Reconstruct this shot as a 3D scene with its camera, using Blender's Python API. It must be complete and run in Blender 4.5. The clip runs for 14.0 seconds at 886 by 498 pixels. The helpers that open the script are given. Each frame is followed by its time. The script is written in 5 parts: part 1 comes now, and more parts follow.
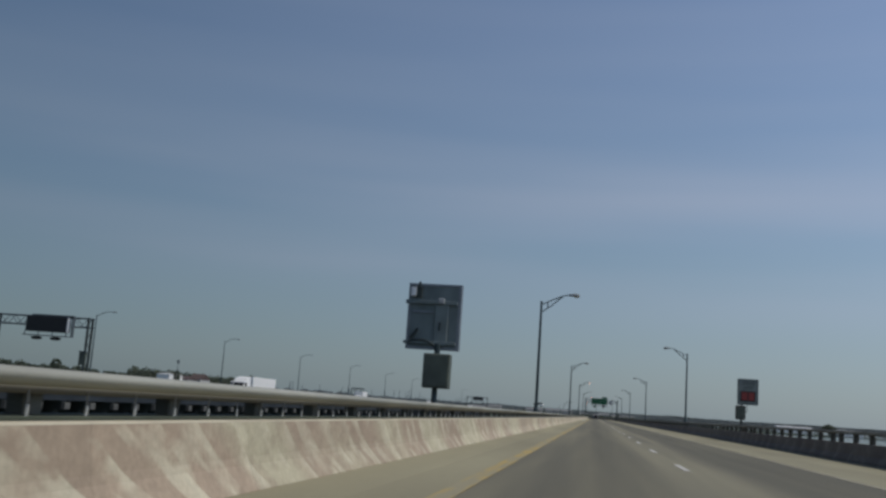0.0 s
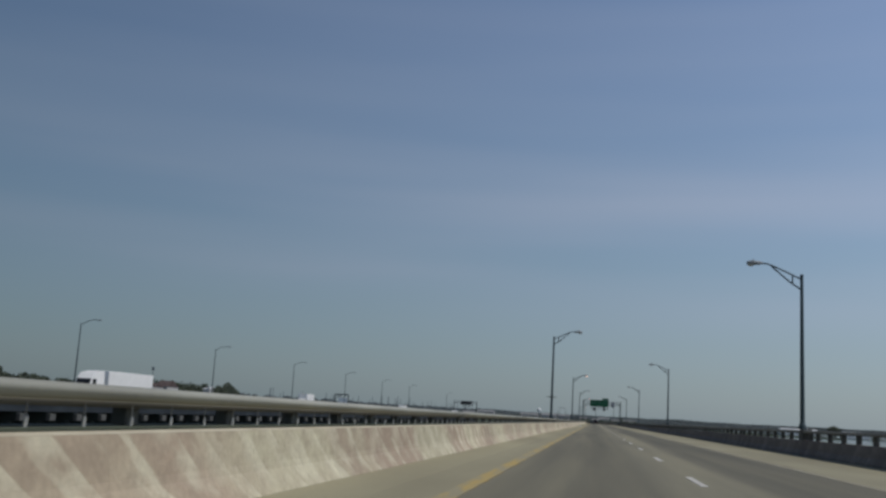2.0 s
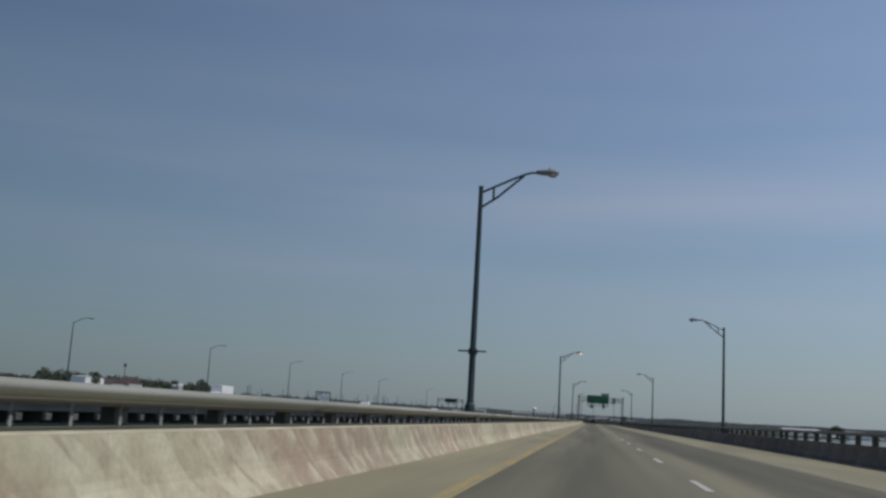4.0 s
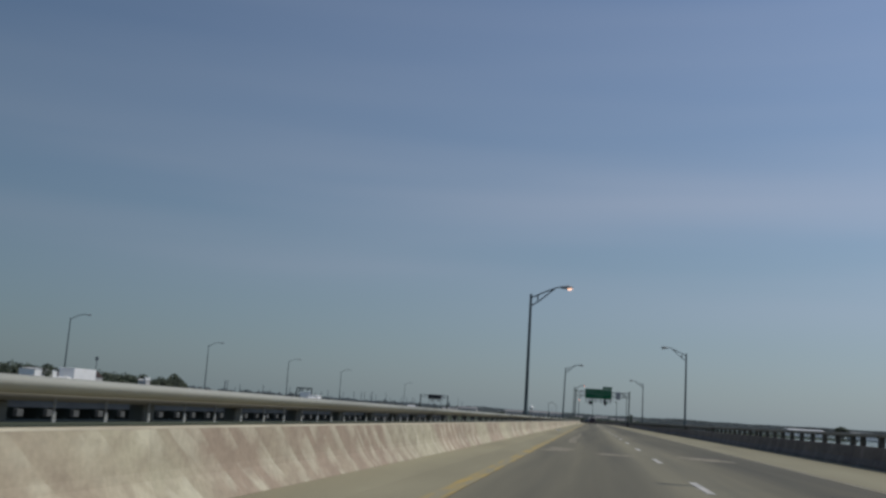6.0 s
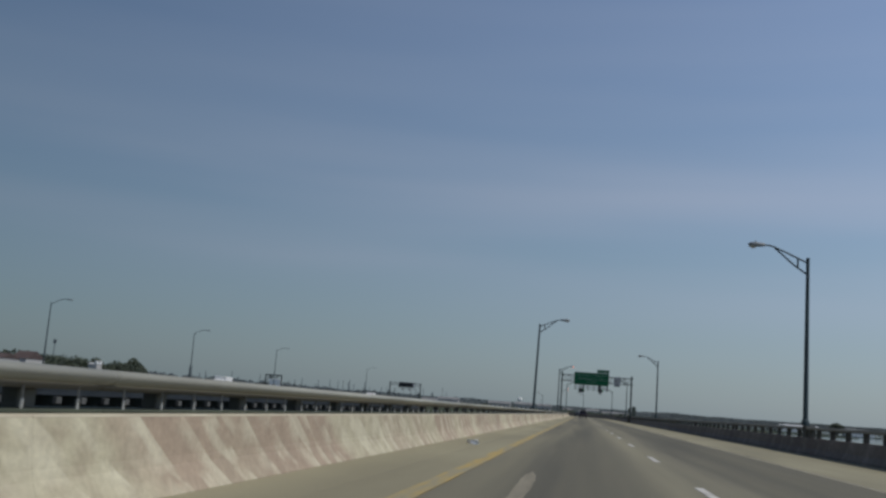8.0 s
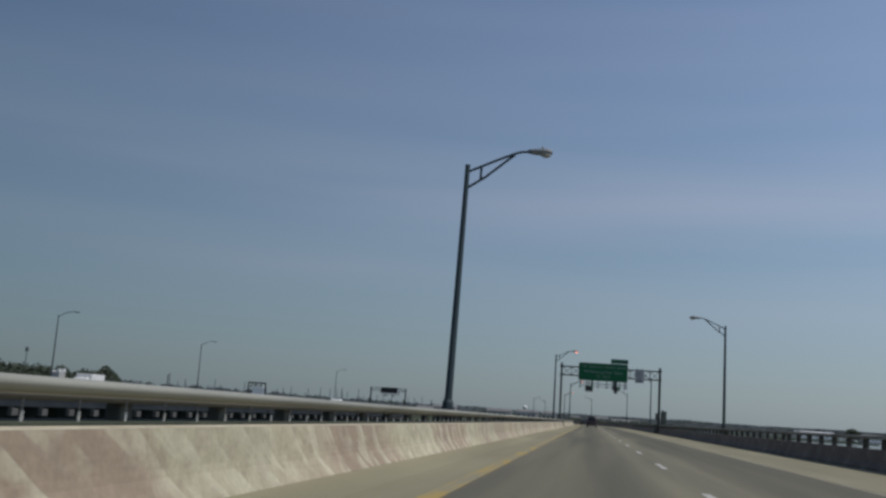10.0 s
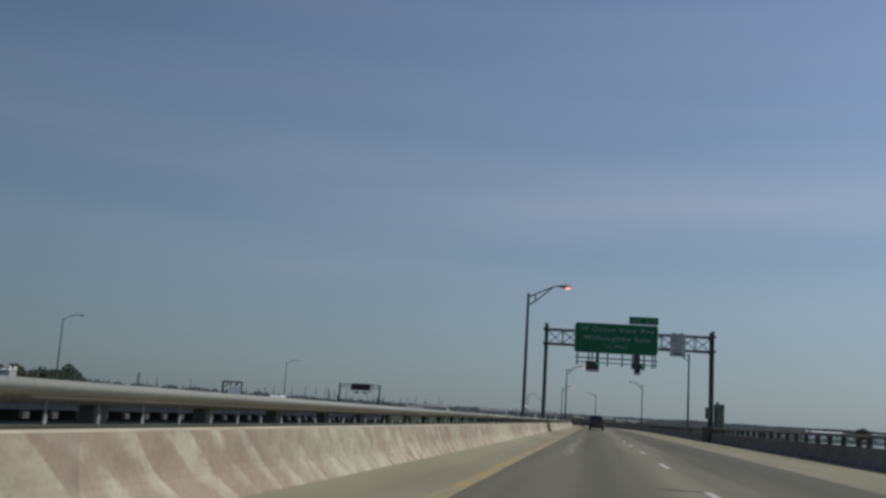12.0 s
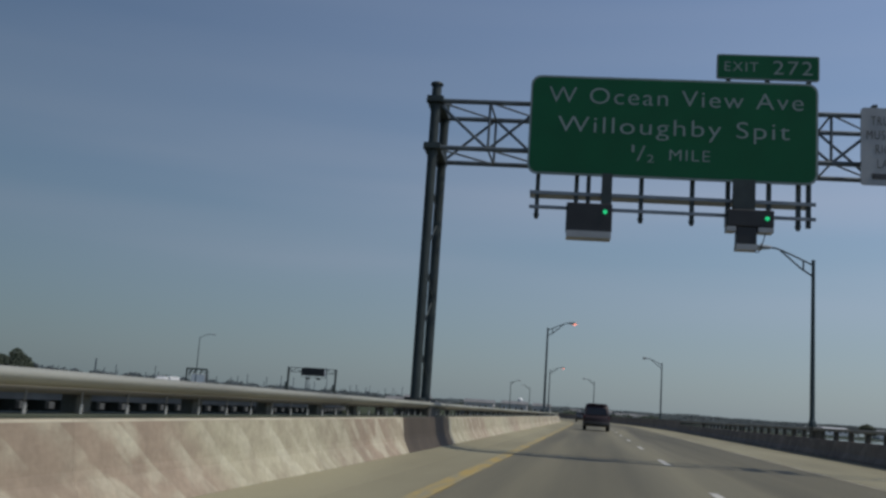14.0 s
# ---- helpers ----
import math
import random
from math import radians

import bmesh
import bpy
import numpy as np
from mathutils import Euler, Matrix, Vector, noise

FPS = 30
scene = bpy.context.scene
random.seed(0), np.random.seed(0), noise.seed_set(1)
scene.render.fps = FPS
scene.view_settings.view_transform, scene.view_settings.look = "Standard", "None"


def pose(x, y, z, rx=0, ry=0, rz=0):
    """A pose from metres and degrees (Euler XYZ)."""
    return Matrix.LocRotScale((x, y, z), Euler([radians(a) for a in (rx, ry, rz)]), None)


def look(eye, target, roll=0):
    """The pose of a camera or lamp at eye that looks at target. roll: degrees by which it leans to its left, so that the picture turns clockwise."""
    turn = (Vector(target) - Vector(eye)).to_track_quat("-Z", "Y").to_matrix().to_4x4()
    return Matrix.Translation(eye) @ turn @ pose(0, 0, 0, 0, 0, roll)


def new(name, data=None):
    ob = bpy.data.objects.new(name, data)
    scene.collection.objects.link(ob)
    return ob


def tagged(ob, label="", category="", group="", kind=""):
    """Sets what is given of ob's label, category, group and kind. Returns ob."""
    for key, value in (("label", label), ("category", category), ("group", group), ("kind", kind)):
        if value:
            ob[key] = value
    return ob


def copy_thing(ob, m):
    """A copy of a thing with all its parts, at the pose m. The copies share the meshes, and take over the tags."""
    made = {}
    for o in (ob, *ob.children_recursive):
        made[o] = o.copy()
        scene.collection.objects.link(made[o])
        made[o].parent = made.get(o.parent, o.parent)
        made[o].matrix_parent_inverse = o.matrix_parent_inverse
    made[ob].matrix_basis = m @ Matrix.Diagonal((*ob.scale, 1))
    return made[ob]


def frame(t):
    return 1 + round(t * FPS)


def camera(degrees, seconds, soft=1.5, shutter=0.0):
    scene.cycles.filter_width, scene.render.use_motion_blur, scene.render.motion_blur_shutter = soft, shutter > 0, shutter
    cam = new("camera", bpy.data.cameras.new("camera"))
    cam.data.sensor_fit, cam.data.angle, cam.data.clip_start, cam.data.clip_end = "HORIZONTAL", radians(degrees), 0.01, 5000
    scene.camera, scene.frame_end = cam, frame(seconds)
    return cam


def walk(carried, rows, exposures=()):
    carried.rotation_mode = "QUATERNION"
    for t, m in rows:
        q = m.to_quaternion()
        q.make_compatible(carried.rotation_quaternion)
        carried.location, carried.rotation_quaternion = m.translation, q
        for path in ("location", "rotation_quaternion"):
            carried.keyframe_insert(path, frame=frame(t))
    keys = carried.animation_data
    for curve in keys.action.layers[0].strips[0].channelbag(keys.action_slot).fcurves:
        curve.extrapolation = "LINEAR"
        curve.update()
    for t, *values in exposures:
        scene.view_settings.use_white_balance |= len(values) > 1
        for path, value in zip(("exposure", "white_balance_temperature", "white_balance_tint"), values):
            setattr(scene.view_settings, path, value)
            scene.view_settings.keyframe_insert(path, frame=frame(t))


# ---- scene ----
# Camera: carried in the front seat of a car that drives along +Y in the inner lane of a bridge.
PATH = [
    (0.0, -0.128, 0.25, 99.18, -3.96, 8.72),
    (0.5, -0.126, 14.88, 99.56, -3.90, 8.79),
    (1.0, -0.100, 31.00, 99.83, -3.58, 8.73),
    (1.5, -0.092, 44.65, 99.17, -3.68, 8.70),
    (2.0, -0.040, 60.83, 99.56, -3.23, 8.69),
    (2.5, -0.085, 74.19, 99.66, -3.39, 8.56),
    (3.0, -0.034, 89.04, 99.18, -3.62, 8.55),
    (3.5, -0.040, 102.83, 99.21, -3.41, 8.57),
    (4.0, -0.029, 118.72, 99.54, -3.25, 8.55),
    (5.0, -0.002, 147.42, 99.50, -3.37, 8.57),
    (5.7, 0.010, 167.52, 99.53, -3.45, 8.60),
    (6.5, 0.011, 190.44, 99.33, -3.70, 8.33),
    (7.0, 0.036, 206.12, 99.36, -3.36, 8.37),
    (7.5, 0.042, 219.68, 99.52, -3.75, 8.28),
    (8.0, 0.033, 235.37, 99.01, -4.21, 7.98),
    (8.8, 0.042, 257.66, 99.22, -3.96, 8.18),
    (9.6, 0.045, 280.15, 99.39, -3.80, 8.31),
    (10.5, 0.044, 305.48, 99.58, -3.62, 8.50),
    (11.0, 0.056, 318.68, 98.83, -3.48, 8.37),
    (11.5, 0.038, 334.28, 99.47, -3.37, 8.48),
    (12.0, 0.029, 347.80, 99.56, -3.47, 8.62),
    (12.5, 0.051, 363.19, 99.11, -3.61, 8.74),
    (13.0, 0.007, 376.60, 99.52, -3.59, 8.77),
    (13.5, 0.017, 392.67, 99.72, -3.40, 8.74),
    (14.0, 0.062, 405.73, 99.15, -3.87, 8.49),
]
cam = camera(48.87, 14.0, soft=2.8, shutter=0.03)
walk(cam, [(t, pose(x, y, 1.005, rx, ry, rz)) for t, x, y, rx, ry, rz in PATH], exposures=((0, 0.0), (14, 0.0)))

# ---- light: clear hazy noon, sun high on the +X side ----
SUN_ELEVATION, SUN_TURN = radians(57), radians(94)
world = bpy.data.worlds.new("sky")
scene.world = world
world.use_nodes = True
wn, wl = world.node_tree.nodes, world.node_tree.links
wn.clear()
sky = wn.new("ShaderNodeTexSky")
sky.sky_type, sky.sun_disc = "NISHITA", False
sky.sun_elevation, sky.sun_rotation = SUN_ELEVATION, SUN_TURN
sky.altitude, sky.air_density, sky.dust_density, sky.ozone_density = 0, 1.0, 0.6, 2.2
wcoord, wmap = wn.new("ShaderNodeTexCoord"), wn.new("ShaderNodeMapping")
wmap.inputs["Scale"].default_value = (0.8, 1.1, 9.0)
wmap.inputs["Rotation"].default_value = (0.0, radians(5), radians(20))
cirrus = wn.new("ShaderNodeTexNoise")
cirrus.inputs["Scale"].default_value, cirrus.inputs["Detail"].default_value, cirrus.inputs["Roughness"].default_value = 1.5, 2.5, 0.4
wsplit, haze = wn.new("ShaderNodeSeparateXYZ"), wn.new("ShaderNodeMapRange")
haze.interpolation_type = "SMOOTHERSTEP"
for key, value in (("From Min", -0.35), ("From Max", 0.58), ("To Min", 1.08), ("To Max", 0.0)):
    haze.inputs[key].default_value = value
cramp = wn.new("ShaderNodeMapRange")
for key, value in (("From Min", 0.40), ("From Max", 0.70), ("To Min", 0.0), ("To Max", 0.50)):
    cramp.inputs[key].default_value = value
wmix = wn.new("ShaderNodeMix")
wmix.data_type = "RGBA"
wmix.inputs["B"].default_value = (1.76, 2.50, 2.98, 1)
background, wout = wn.new("ShaderNodeBackground"), wn.new("ShaderNodeOutputWorld")
background.inputs["Strength"].default_value = 0.086
wl.new(wcoord.outputs["Generated"], wmap.inputs["Vector"])
wl.new(wmap.outputs["Vector"], cirrus.inputs["Vector"])
wl.new(cirrus.outputs["Fac"], cramp.inputs["Value"])
wl.new(wcoord.outputs["Generated"], wsplit.inputs["Vector"])
wl.new(wsplit.outputs["Z"], haze.inputs["Value"])
wl.new(haze.outputs["Result"], wmix.inputs["Factor"])
wl.new(sky.outputs["Color"], wmix.inputs["A"])
wisps = wn.new("ShaderNodeMix")
wisps.data_type = "RGBA"
wisps.inputs["B"].default_value = (3.55, 4.12, 5.15, 1)
layer, thin = wn.new("ShaderNodeValToRGB"), wn.new("ShaderNodeMath")
layer.color_ramp.interpolation = "EASE"
while len(layer.color_ramp.elements) < 5:
    layer.color_ramp.elements.new(0.5)
for e, (at, weight) in zip(layer.color_ramp.elements, ((0.07, 0.1), (0.15, 0.8), (0.215, 1.0), (0.30, 0.40), (0.6, 0.3))):
    e.position = at
for e, (at, weight) in zip(layer.color_ramp.elements, ((0.07, 0.1), (0.15, 0.8), (0.215, 1.0), (0.30, 0.40), (0.6, 0.3))):
    e.color = (weight, weight, weight, 1)
thin.operation = "MULTIPLY"
wl.new(wsplit.outputs["Z"], layer.inputs["Fac"])
wl.new(layer.outputs["Color"], thin.inputs[0])
wl.new(cramp.outputs["Result"], thin.inputs[1])
wl.new(thin.outputs["Value"], wisps.inputs["Factor"])
wl.new(wmix.outputs["Result"], wisps.inputs["A"])
glow, lit = wn.new("ShaderNodeVectorMath"), wn.new("ShaderNodeVectorMath")
glow.operation, lit.operation = "MULTIPLY_ADD", "MULTIPLY"
glow.inputs[1].default_value, glow.inputs[2].default_value = (0.68, 0.60, 0.60), (1.065, 1.05, 1.075)
wl.new(wsplit.outputs["X"], glow.inputs[0])
wl.new(wisps.outputs["Result"], lit.inputs[0])
wl.new(glow.outputs["Vector"], lit.inputs[1])
wl.new(lit.outputs["Vector"], background.inputs["Color"])
wl.new(background.outputs["Background"], wout.inputs["Surface"])
sun = new("sun", bpy.data.lights.new("sun", "SUN"))
sun.data.energy, sun.data.angle, sun.data.color = 1.9, radians(0.6), (1.0, 0.95, 0.86)
to_sun = Vector((math.sin(SUN_TURN) * math.cos(SUN_ELEVATION), math.cos(SUN_TURN) * math.cos(SUN_ELEVATION), math.sin(SUN_ELEVATION)))
sun.matrix_world = look(to_sun * 100, (0, 0, 0))


# ---- materials ----
def surface(name, light, dark, scale=2.0, stretch=(1, 1, 1), shear=0.0, rough=0.8, metal=0.0, grain=0.12, bump=0.15, contrast=(0.35, 0.68), coat=0.0, fine=40.0, bands=()):
    """A worn surface: two colours mixed by a broad noise, a fine grain over them, and a little relief."""
    m = bpy.data.materials.new(name)
    m.use_nodes = True
    n, l = m.node_tree.nodes, m.node_tree.links
    shader = n["Principled BSDF"]
    shader.inputs["Roughness"].default_value, shader.inputs["Metallic"].default_value = rough, metal
    if coat:
        shader.inputs["Coat Weight"].default_value = coat
    place, split, join = n.new("ShaderNodeNewGeometry"), n.new("ShaderNodeSeparateXYZ"), n.new("ShaderNodeCombineXYZ")
    l.new(place.outputs["Position"], split.inputs["Vector"])
    lean = n.new("ShaderNodeMath")
    lean.operation = "MULTIPLY_ADD"
    lean.inputs[1].default_value = shear
    l.new(split.outputs["Z"], lean.inputs[0])
    l.new(split.outputs["Y"], lean.inputs[2])
    l.new(split.outputs["X"], join.inputs["X"])
    l.new(lean.outputs["Value"], join.inputs["Y"])
    l.new(split.outputs["Z"], join.inputs["Z"])
    sized = n.new("ShaderNodeVectorMath")
    sized.operation = "MULTIPLY"
    sized.inputs[1].default_value = stretch
    l.new(join.outputs["Vector"], sized.inputs[0])
    broad, small = n.new("ShaderNodeTexNoise"), n.new("ShaderNodeTexNoise")
    broad.inputs["Scale"].default_value, broad.inputs["Detail"].default_value = scale, 5
    small.inputs["Scale"].default_value, small.inputs["Detail"].default_value = fine, 3
    l.new(sized.outputs["Vector"], broad.inputs["Vector"])
    l.new(place.outputs["Position"], small.inputs["Vector"])
    ramp = n.new("ShaderNodeMapRange")
    ramp.inputs["From Min"].default_value, ramp.inputs["From Max"].default_value = contrast
    l.new(broad.outputs["Fac"], ramp.inputs["Value"])
    mix = n.new("ShaderNodeMix")
    mix.data_type = "RGBA"
    mix.inputs["A"].default_value, mix.inputs["B"].default_value = (*light, 1), (*dark, 1)
    l.new(ramp.outputs["Result"], mix.inputs["Factor"])
    value = n.new("ShaderNodeMapRange")
    value.inputs["To Min"].default_value, value.inputs["To Max"].default_value = 1 - grain, 1 + grain
    l.new(small.outputs["Fac"], value.inputs["Value"])
    tone = n.new("ShaderNodeHueSaturation")
    l.new(mix.outputs["Result"], tone.inputs["Color"])
    if bands:
        # wear in strips along the road: (place across, strength) pairs, their edges wandering a little
        wander, worn, both = n.new("ShaderNodeMath"), n.new("ShaderNodeValToRGB"), n.new("ShaderNodeMath")
        wander.operation, both.operation = "MULTIPLY_ADD", "MULTIPLY"
        wander.inputs[1].default_value = 0.9
        l.new(broad.outputs["Fac"], wander.inputs[0])
        l.new(split.outputs["X"], wander.inputs[2])
        reach = n.new("ShaderNodeMapRange")
        reach.inputs["From Min"].default_value, reach.inputs["From Max"].default_value = bands[0][0] + 0.45, bands[-1][0] + 0.45
        l.new(wander.outputs["Value"], reach.inputs["Value"])
        worn.color_ramp.interpolation = "EASE"
        while len(worn.color_ramp.elements) < len(bands):
            worn.color_ramp.elements.new(0.5)
        for e, (at, strength) in zip(worn.color_ramp.elements, bands):
            e.position = (at - bands[0][0]) / (bands[-1][0] - bands[0][0])
        for e, (at, strength) in zip(worn.color_ramp.elements, bands):
            e.color = (strength / 2, strength / 2, strength / 2, 1)
        l.new(reach.outputs["Result"], worn.inputs["Fac"])
        double = n.new("ShaderNodeMath")
        double.operation = "MULTIPLY"
        double.inputs[1].default_value = 2.0
        l.new(worn.outputs["Color"], double.inputs[0])
        l.new(double.outputs["Value"], both.inputs[0])
        l.new(value.outputs["Result"], both.inputs[1])
        l.new(both.outputs["Value"], tone.inputs["Value"])
    else:
        l.new(value.outputs["Result"], tone.inputs["Value"])
    l.new(tone.outputs["Color"], shader.inputs["Base Color"])
    if bump:
        relief = n.new("ShaderNodeBump")
        relief.inputs["Strength"].default_value, relief.inputs["Distance"].default_value = bump, 0.02
        l.new(small.outputs["Fac"], relief.inputs["Height"])
        l.new(relief.outputs["Normal"], shader.inputs["Normal"])
    return m


def streaked(name, clean, stain, wash, period=0.9, strength=0.8, rough=0.9, bump=0.3, lean=0.35, patches=0.45, strokes=0.0, lengths=0.0):
    """Roadside concrete: clean and stained lengths, and pale washed or scraped streaks down its face, each with one soft and one sharp edge."""
    m = bpy.data.materials.new(name)
    m.use_nodes = True
    n, l = m.node_tree.nodes, m.node_tree.links
    shader = n["Principled BSDF"]
    shader.inputs["Roughness"].default_value = rough
    place, split, join = n.new("ShaderNodeNewGeometry"), n.new("ShaderNodeSeparateXYZ"), n.new("ShaderNodeCombineXYZ")
    slope = n.new("ShaderNodeMath")
    slope.operation, slope.inputs[1].default_value = "MULTIPLY_ADD", lean
    l.new(place.outputs["Position"], split.inputs["Vector"])
    l.new(split.outputs["Z"], slope.inputs[0])
    l.new(split.outputs["Y"], slope.inputs[2])
    l.new(slope.outputs["Value"], join.inputs["Y"])
    waver = n.new("ShaderNodeMath")
    waver.operation, waver.inputs[1].default_value = "MULTIPLY", 0.7
    l.new(split.outputs["Z"], waver.inputs[0])
    l.new(waver.outputs["Value"], join.inputs["Z"])

    def noise_at(scale, stretch, detail, low, high):
        sized, tex, ramp = n.new("ShaderNodeVectorMath"), n.new("ShaderNodeTexNoise"), n.new("ShaderNodeMapRange")
        sized.operation, sized.inputs[1].default_value = "MULTIPLY", stretch
        tex.inputs["Scale"].default_value, tex.inputs["Detail"].default_value = scale, detail
        ramp.inputs["From Min"].default_value, ramp.inputs["From Max"].default_value = low, high
        l.new(place.outputs["Position"], sized.inputs[0])
        l.new(sized.outputs["Vector"], tex.inputs["Vector"])
        l.new(tex.outputs["Fac"], ramp.inputs["Value"])
        return ramp.outputs["Result"], tex.outputs["Fac"]

    def times(a, b):
        node = n.new("ShaderNodeMath")
        node.operation, node.use_clamp = "MULTIPLY", True
        l.new(a, node.inputs[0])
        if isinstance(b, float):
            node.inputs[1].default_value = b
        else:
            l.new(b, node.inputs[1])
        return node.outputs["Value"]

    def blend(a, b, fac):
        node = n.new("ShaderNodeMix")
        node.data_type = "RGBA"
        for socket, v in ((node.inputs["A"], a), (node.inputs["B"], b)):
            if isinstance(v, tuple):
                socket.default_value = (*v, 1)
            else:
                l.new(v, socket)
        l.new(fac, node.inputs["Factor"])
        return node.outputs["Result"]

    # broad stained lengths, uneven down the face
    if lengths:
        # whole lengths one or the other, with a leaning edge between them
        turn, step = n.new("ShaderNodeTexNoise"), n.new("ShaderNodeMapRange")
        turn.inputs["Scale"].default_value, turn.inputs["Detail"].default_value = lengths, 1.5
        step.inputs["From Min"].default_value, step.inputs["From Max"].default_value = 0.44, 0.53
        l.new(join.outputs["Vector"], turn.inputs["Vector"])
        l.new(turn.outputs["Fac"], step.inputs["Value"])
        stained = step.outputs["Result"]
    else:
        stained, _ = noise_at(patches, (1.0, 1.0, 1.6), 4, 0.40, 0.60)
    mottled, _ = noise_at(3.2, (1.0, 1.0, 1.4), 5, 0.42, 0.66)
    # streaks: a slow rise along the road and a sharp end, with wandering spacing
    saw = n.new("ShaderNodeTexWave")
    saw.wave_type, saw.bands_direction, saw.wave_profile = "BANDS", "Y", "SAW"
    saw.inputs["Scale"].default_value = math.pi / (10 * period)
    saw.inputs["Distortion"].default_value, saw.inputs["Detail"].default_value, saw.inputs["Detail Scale"].default_value = 6.0, 3.0, 0.9 / period
    l.new(join.outputs["Vector"], saw.inputs["Vector"])
    sharp = n.new("ShaderNodeMapRange")
    sharp.interpolation_type = "SMOOTHSTEP"
    sharp.inputs["From Min"].default_value, sharp.inputs["From Max"].default_value = 0.35, 0.97
    l.new(saw.outputs["Fac"], sharp.inputs["Value"])
    some, _ = noise_at(2.1, (1.0, 0.8, 1.5), 4, 0.40, 0.60)
    fine, grain = noise_at(16.0, (1.0, 1.0, 1.0), 3, 0.2, 0.8)
    ground = blend(clean, stain, stained)
    ground = blend(ground, tuple(v * 0.72 for v in stain), times(mottled, 0.45))
    colour = blend(ground, wash, times(times(sharp.outputs["Result"], some), strength))
    if strokes:
        # narrow scraped strokes leaning the same way, thick and thin
        stroke, edge, few = n.new("ShaderNodeTexNoise"), n.new("ShaderNodeMapRange"), noise_at(0.9, (1.0, 1.0, 1.2), 3, 0.42, 0.56)[0]
        stroke.inputs["Scale"].default_value, stroke.inputs["Detail"].default_value = 1.9, 2.0
        edge.inputs["From Min"].default_value, edge.inputs["From Max"].default_value = 0.53, 0.60
        l.new(join.outputs["Vector"], stroke.inputs["Vector"])
        l.new(stroke.outputs["Fac"], edge.inputs["Value"])
        colour = blend(colour, wash, times(times(edge.outputs["Result"], few), strokes))
    tone, value, info = n.new("ShaderNodeHueSaturation"), n.new("ShaderNodeMapRange"), n.new("ShaderNodeObjectInfo")
    value.inputs["To Min"].default_value, value.inputs["To Max"].default_value = 0.86, 1.12
    l.new(fine, value.inputs["Value"])
    spread, both = n.new("ShaderNodeMapRange"), n.new("ShaderNodeMath")
    spread.inputs["To Min"].default_value, spread.inputs["To Max"].default_value = 0.92, 1.08
    both.operation = "MULTIPLY"
    l.new(info.outputs["Random"], spread.inputs["Value"])
    l.new(spread.outputs["Result"], both.inputs[0])
    l.new(value.outputs["Result"], both.inputs[1])
    l.new(both.outputs["Value"], tone.inputs["Value"])
    l.new(colour, tone.inputs["Color"])
    l.new(tone.outputs["Color"], shader.inputs["Base Color"])
    relief = n.new("ShaderNodeBump")
    relief.inputs["Strength"].default_value, relief.inputs["Distance"].default_value = bump, 0.02
    l.new(grain, relief.inputs["Height"])
    l.new(relief.outputs["Normal"], shader.inputs["Normal"])
    return m


def glowing(name, colour, strength):
    m = bpy.data.materials.new(name)
    m.use_nodes = True
    shader = m.node_tree.nodes["Principled BSDF"]
    shader.inputs["Base Color"].default_value = (*colour, 1)
    shader.inputs["Emission Color"].default_value, shader.inputs["Emission Strength"].default_value = (*colour, 1), strength
    return m


LANE_WEAR = ((-1.75, 1.15), (-0.9, 1.05), (0.05, 0.84), (0.8, 0.95), (1.5, 1.38), (2.4, 1.32), (3.2, 0.86), (4.2, 0.78), (5.1, 0.85), (5.62, 1.05))
ASPHALT = surface("lane_concrete", (0.188, 0.168, 0.104), (0.117, 0.106, 0.069), 0.9, (1.1, 0.03, 1), rough=0.85, grain=0.18, bump=0.3, fine=60, bands=LANE_WEAR)
SHOULDER = surface("shoulder_concrete", (0.320, 0.288, 0.176), (0.240, 0.214, 0.130), 0.5, (1, 0.15, 1), rough=0.9, grain=0.15, bump=0.25)
PATCH = surface("repair_concrete", (0.285, 0.25, 0.172), (0.185, 0.162, 0.11), 1.5, (4, 0.3, 1), rough=0.9)
YELLOW = surface("yellow_line_paint", (0.43, 0.305, 0.09), (0.30, 0.262, 0.155), 1.6, (3.0, 0.30, 1), rough=0.8, grain=0.2, contrast=(0.40, 0.58))
WHITE_LINE = surface("white_line_paint", (0.62, 0.59, 0.51), (0.40, 0.37, 0.31), 3.0, rough=0.7)
BARRIER = streaked("barrier_concrete", (0.50, 0.45, 0.305), (0.395, 0.305, 0.215), (0.66, 0.61, 0.44), 0.85, 0.6, lean=1.5, strokes=0.5, lengths=0.20)
COPING = surface("pale_coping_concrete", (0.56, 0.50, 0.36), (0.44, 0.38, 0.27), 1.3, (1, 1.2, 1), rough=0.9, grain=0.1, bump=0.2)
# Cap concrete set paler than the piers to stand for sun on its end.
CAP_END = surface("sunlit_cap_concrete", (0.12, 0.118, 0.105), (0.075, 0.074, 0.067), 0.6, rough=0.9, bump=0)
# Brown barrier concrete, darkened further for the gantry leg's shadow.
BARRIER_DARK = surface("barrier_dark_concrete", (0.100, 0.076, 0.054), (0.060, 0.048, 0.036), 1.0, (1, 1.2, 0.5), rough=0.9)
RAIL_CONCRETE = surface("rail_concrete", (0.385, 0.38, 0.315), (0.285, 0.282, 0.235), 0.8, (1, 0.4, 1), rough=0.85, grain=0.08, bump=0.12)
# White tone standing for sun on the balusters.
BALUSTER_LIT = surface("sunlit_baluster_tone", (0.56, 0.56, 0.51), (0.45, 0.45, 0.41), 3.0, rough=0.7)
